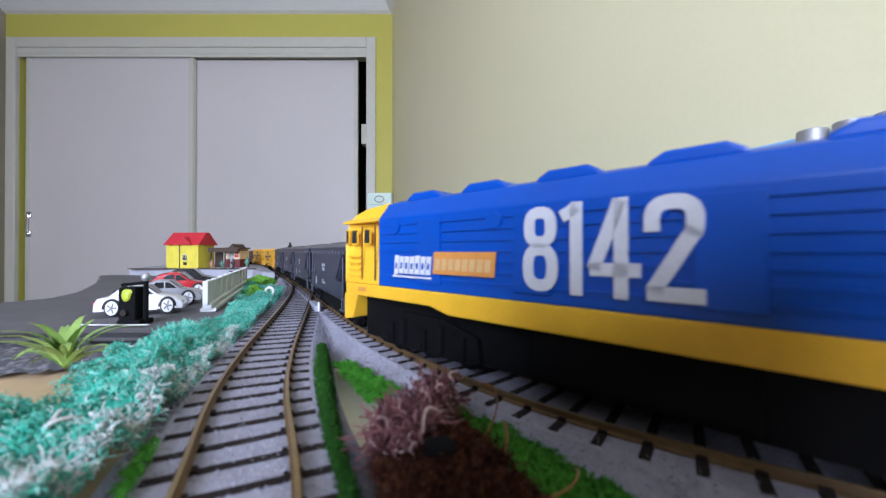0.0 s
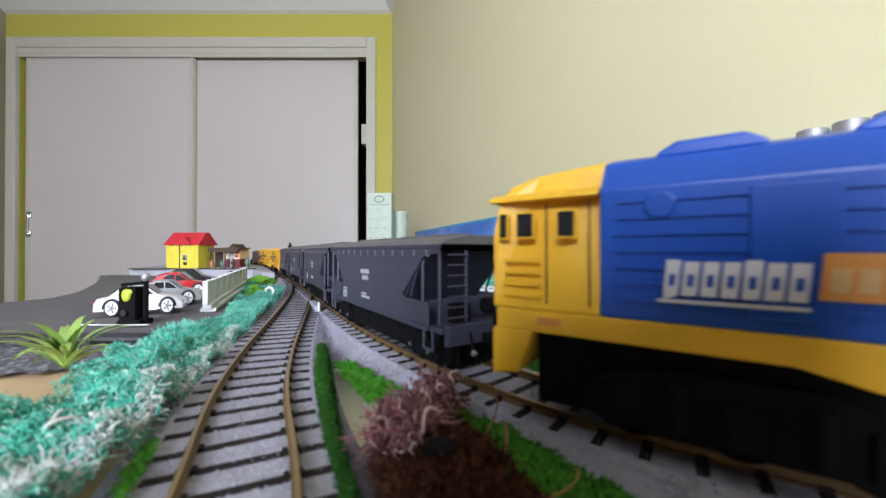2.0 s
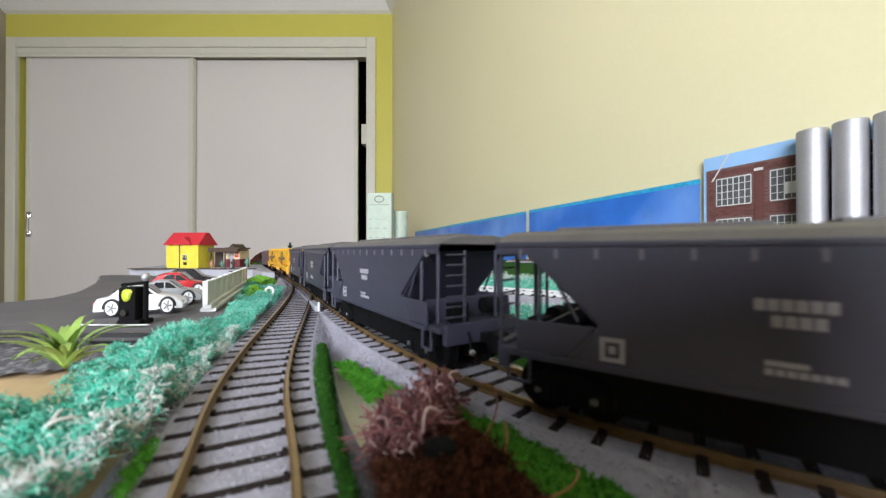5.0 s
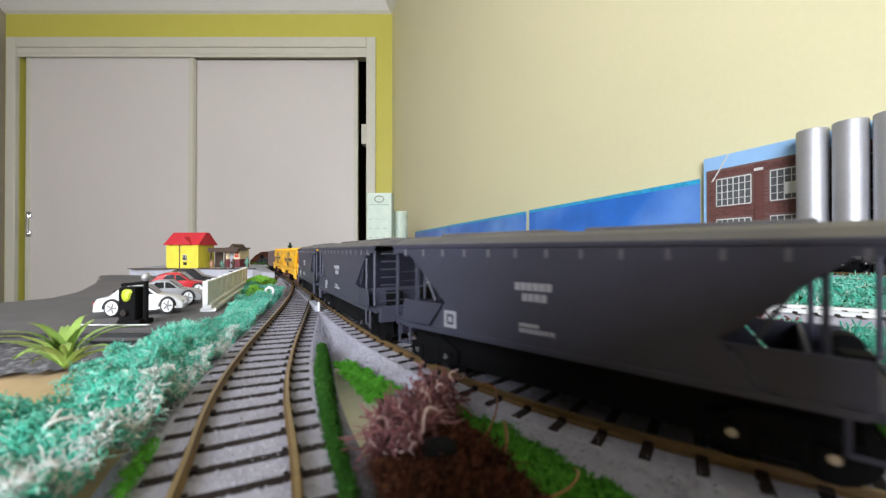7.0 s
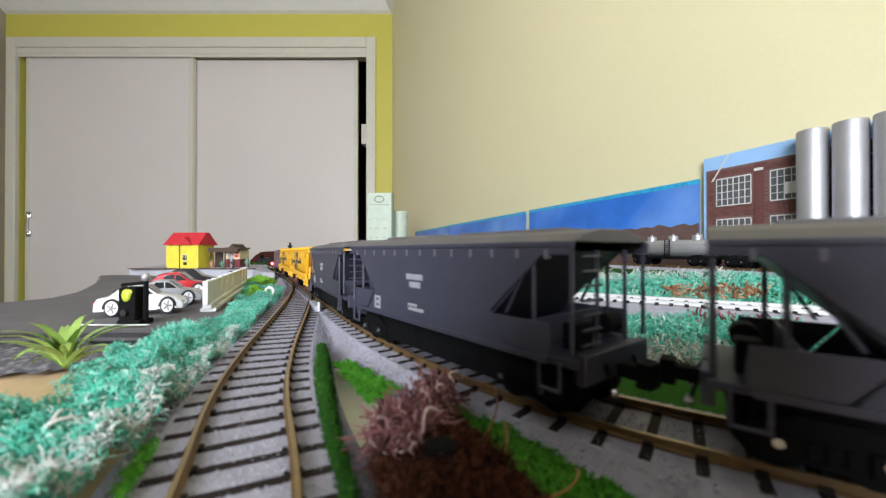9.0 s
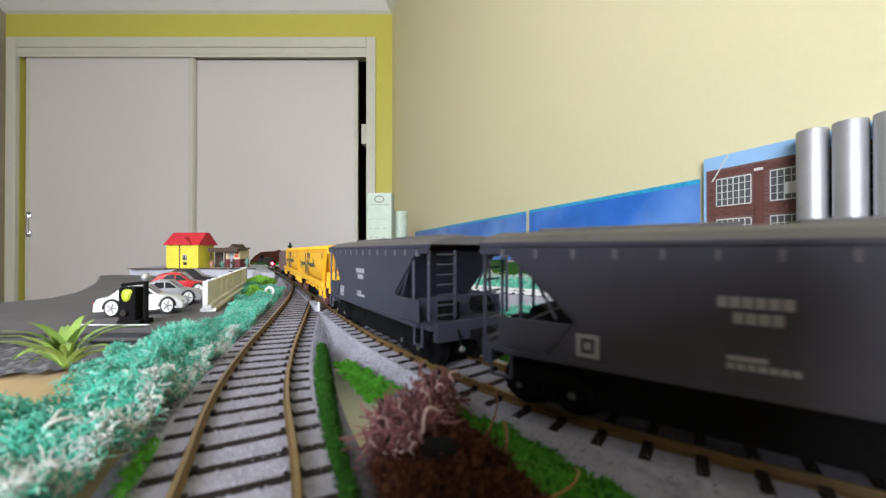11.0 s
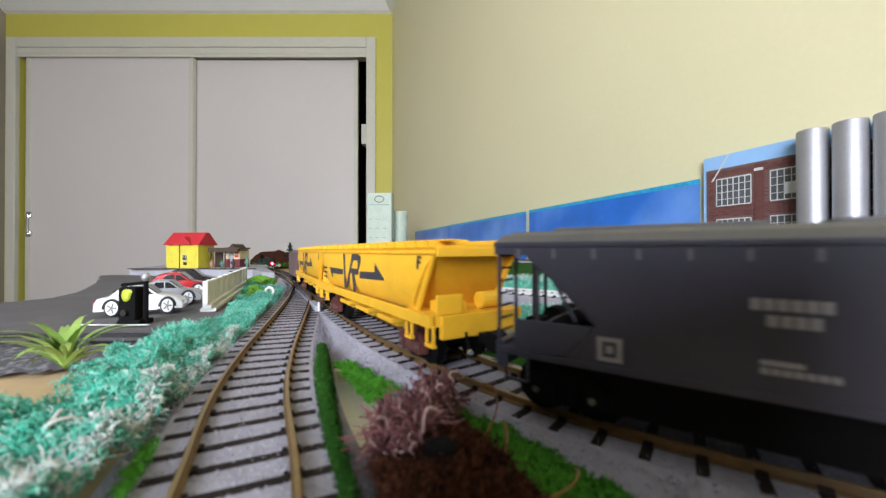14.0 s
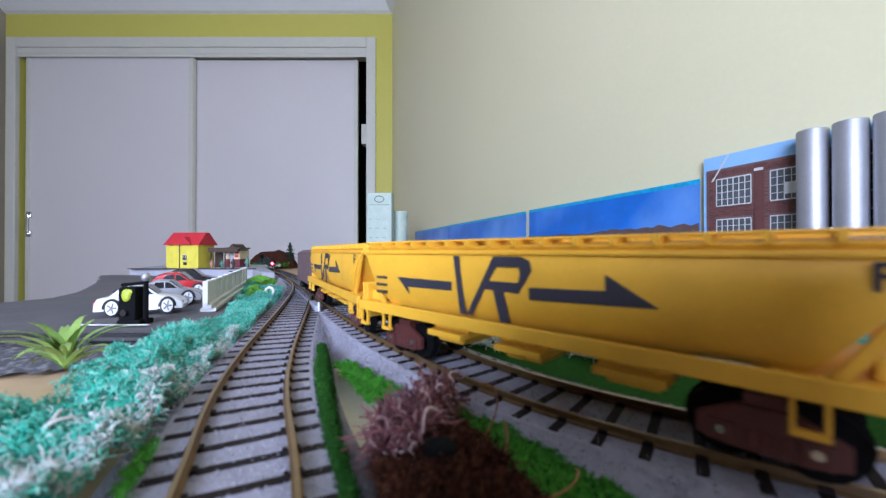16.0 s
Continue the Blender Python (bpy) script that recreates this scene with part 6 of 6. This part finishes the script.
def right_wool():
    """Wool covering on the bank behind the main line."""
    def band(line, s0, s1, o0, o1, count, seed, zf):
        rng = random.Random(seed)
        out = []
        for _ in range(count):
            p = line.at(rng.uniform(s0, s1), rng.uniform(o0, o1))[0]
            out.append((p.x, p.y, zf(p.x, p.y)))
        return out
    g = lambda x, y: right_ground(x, y) + 0.0015
    wool("green_wool", "teal wool covering the bank behind the main line", band(BACK, -0.22, 0.22, 0.020, 0.086, 17000, 51, g), M["wool"], 5.0, 0.0050, 0.00032, 52)
    wool("green_wool", "teal wool covering the slope below the siding", band(BACK, -0.22, 0.26, -0.115, -0.020, 16000, 53, lambda x, y: right_ground(x, y) + 0.004), M["wool"], 5.0, 0.0050, 0.00034, 54)
    wool("white_wool", "white woollen fringe on the bank", band(BACK, -0.2, 0.2, 0.070, 0.095, 4000, 55, g), M["woolwhite"], 5.0, 0.0065, 0.00032, 56)
    wool("white_wool", "white woollen fringe at the top of the slope", band(BACK, -0.02, 0.26, -0.120, -0.090, 1100, 57, lambda x, y: right_ground(x, y) + 0.005), M["woolwhite"], 5.0, 0.0065, 0.00034, 58)
    wool("pink_wool", "dusky pink wool tuft on the bank", band(BACK, -0.03, 0.01, 0.018, 0.030, 260, 59, g), M["woolpink"], 5.0, 0.006, 0.0005, 60)
    wool("orange_wool", "orange-brown wool tuft on the slope", band(BACK, -0.03, 0.02, -0.055, -0.035, 220, 61, lambda x, y: right_ground(x, y) + 0.005), M["woolorange"], 5.0, 0.007, 0.0006, 62)


def filming_camera():
    """The small action camera in its case that stands on the loop line behind the lens; it shades the nearest rails."""
    c = thing("action_camera", "black cased action camera standing on the loop track", "camera", pose(-0.004, -0.026, ZR))
    part("case", boxes((-0.030, 0.054, -0.018, 0.018, 0.0008, 0.074)), M["black"], c, bevel=0.004)
    part("latch", boxes((-0.010, 0.030, -0.012, 0.012, 0.074, 0.078)), M["black"], c, bevel=0.001)


def turnout_parts():
    p, a = MAIN.at(0.03, 0.016)
    t = thing("point_motor", "small grey switch lever box beside the junction", "switch", Matrix.Translation((p.x, p.y, ZR - 0.003)) @ Matrix.Rotation(a, 4, "Z"))
    part("case", boxes((-0.014, 0.014, -0.002, 0.002, 0, 0.004)), M["concrete"], t, bevel=0.0004)
    part("lever", rods(((-0.016, 0, 0.001), (-0.016, 0, 0.0065), 0.0007, 8)), M["fence"], t)


# ---- build ----
room()
table()
ground()
road()
cars()
fence()
signal_lamp()
leaf_plant()
station()
platform_small()
tunnel_hill()
backdrop()
silos()
tank_wagon(-0.008, "silver tank wagon with three domes and a red band")
tank_wagon(0.100, "plain silver tank wagon with three domes and seams", striped=False)
tank_wagon(-0.116, "silver tank wagon standing beside the silos")
packages()
centre_island()
left_wool()
right_wool()
turnout_parts()
filming_camera()
MAIN_TRACK = track("main_track", "grey-ballasted model main line with rust-brown rails", MAIN, -0.55, 0.86, ZR, pitch=0.0081, stones=15000, near=(-0.24, 0.10), seed=2)
track("loop_track", "grey-ballasted model loop line with worn brass rails", LOOP, -0.105, 0.40, ZR - 0.0003, gauge=0.0168, pitch=0.0083, stones=15000, near=(-0.10, 0.10), seed=3)
# white rail colour stands in for strong light on the rail sides
track("back_track", "model track along the bank, rails coloured white for glare", BACK, -0.30, 0.45, ZR + 0.0090, seed=4, railmat="fence")
track("siding_track", "raised model siding with tank wagons", SIDING, -0.20, 0.45, ZR + 0.0195, seed=5)

LOCO = locomotive()
HOPPERS = [coal_hopper()]
HOPPERS += [copy_thing(HOPPERS[0], Matrix()) for _ in range(3)]
GRAIN = [grain_hopper()]
GRAIN += [copy_thing(GRAIN[0], Matrix())]
VAN = brake_van()

# where the middle of the first grey hopper stands along the line, and of the locomotive, by seconds
TRAIN = [(0, -0.0060), (1, -0.0440), (2, -0.0830), (3.2, -0.1330), (4, -0.1655), (6.5, -0.2636), (7, -0.2857), (8, -0.3265), (9, -0.3668), (11.5, -0.4648), (12.5, -0.5057),
         (13.5, -0.5475), (14.5, -0.5960), (15, -0.6155), (15.5, -0.6351), (16, -0.6571)]
ENGINE = [(0, -0.1775), (1, -0.2149), (2, -0.2575), (3, -0.3005), (3.5, -0.3170), (4, -0.3350), (6, -0.4130), (16, -0.80)]
SWAY = [(0, -0.0036, 0.0028), (1, -0.0022, 0.0030), (2, 0.0008, -0.0014), (3, 0, 0), (16, 0, 0)]   # play of the engine's two bogies


def motions():
    def ride(ob, run, gap, half, sway=((0, 0, 0), (16, 0, 0))):
        rows = []
        for k in range(33):
            t = k * 0.5
            s = float(np.interp(t, [r[0] for r in run], [r[1] for r in run])) + gap
            fo, bo = (float(np.interp(t, [r[0] for r in sway], [r[i] for r in sway])) for i in (1, 2))
            f, b = MAIN.at(s - half, -fo)[0], MAIN.at(s + half, -bo)[0]
            c, d = (f + b) / 2, f - b
            rows.append((t, Matrix.Translation((c.x, c.y, ZR)) @ Matrix.Rotation(math.atan2(d.y, d.x), 4, "Z")))
        walk(ob, rows)
    ride(LOCO, ENGINE, 0.0, 0.062, SWAY)
    for k, ob in enumerate(HOPPERS):
        ride(ob, TRAIN, 0.1225 * k, HOP_L / 2 - 0.0165)
    for k, ob in enumerate(GRAIN):
        ride(ob, TRAIN, 0.5037 + 0.1390 * k, YEL_L / 2 - 0.0205)
    ride(VAN, TRAIN, 0.7580, 0.030)


motions()
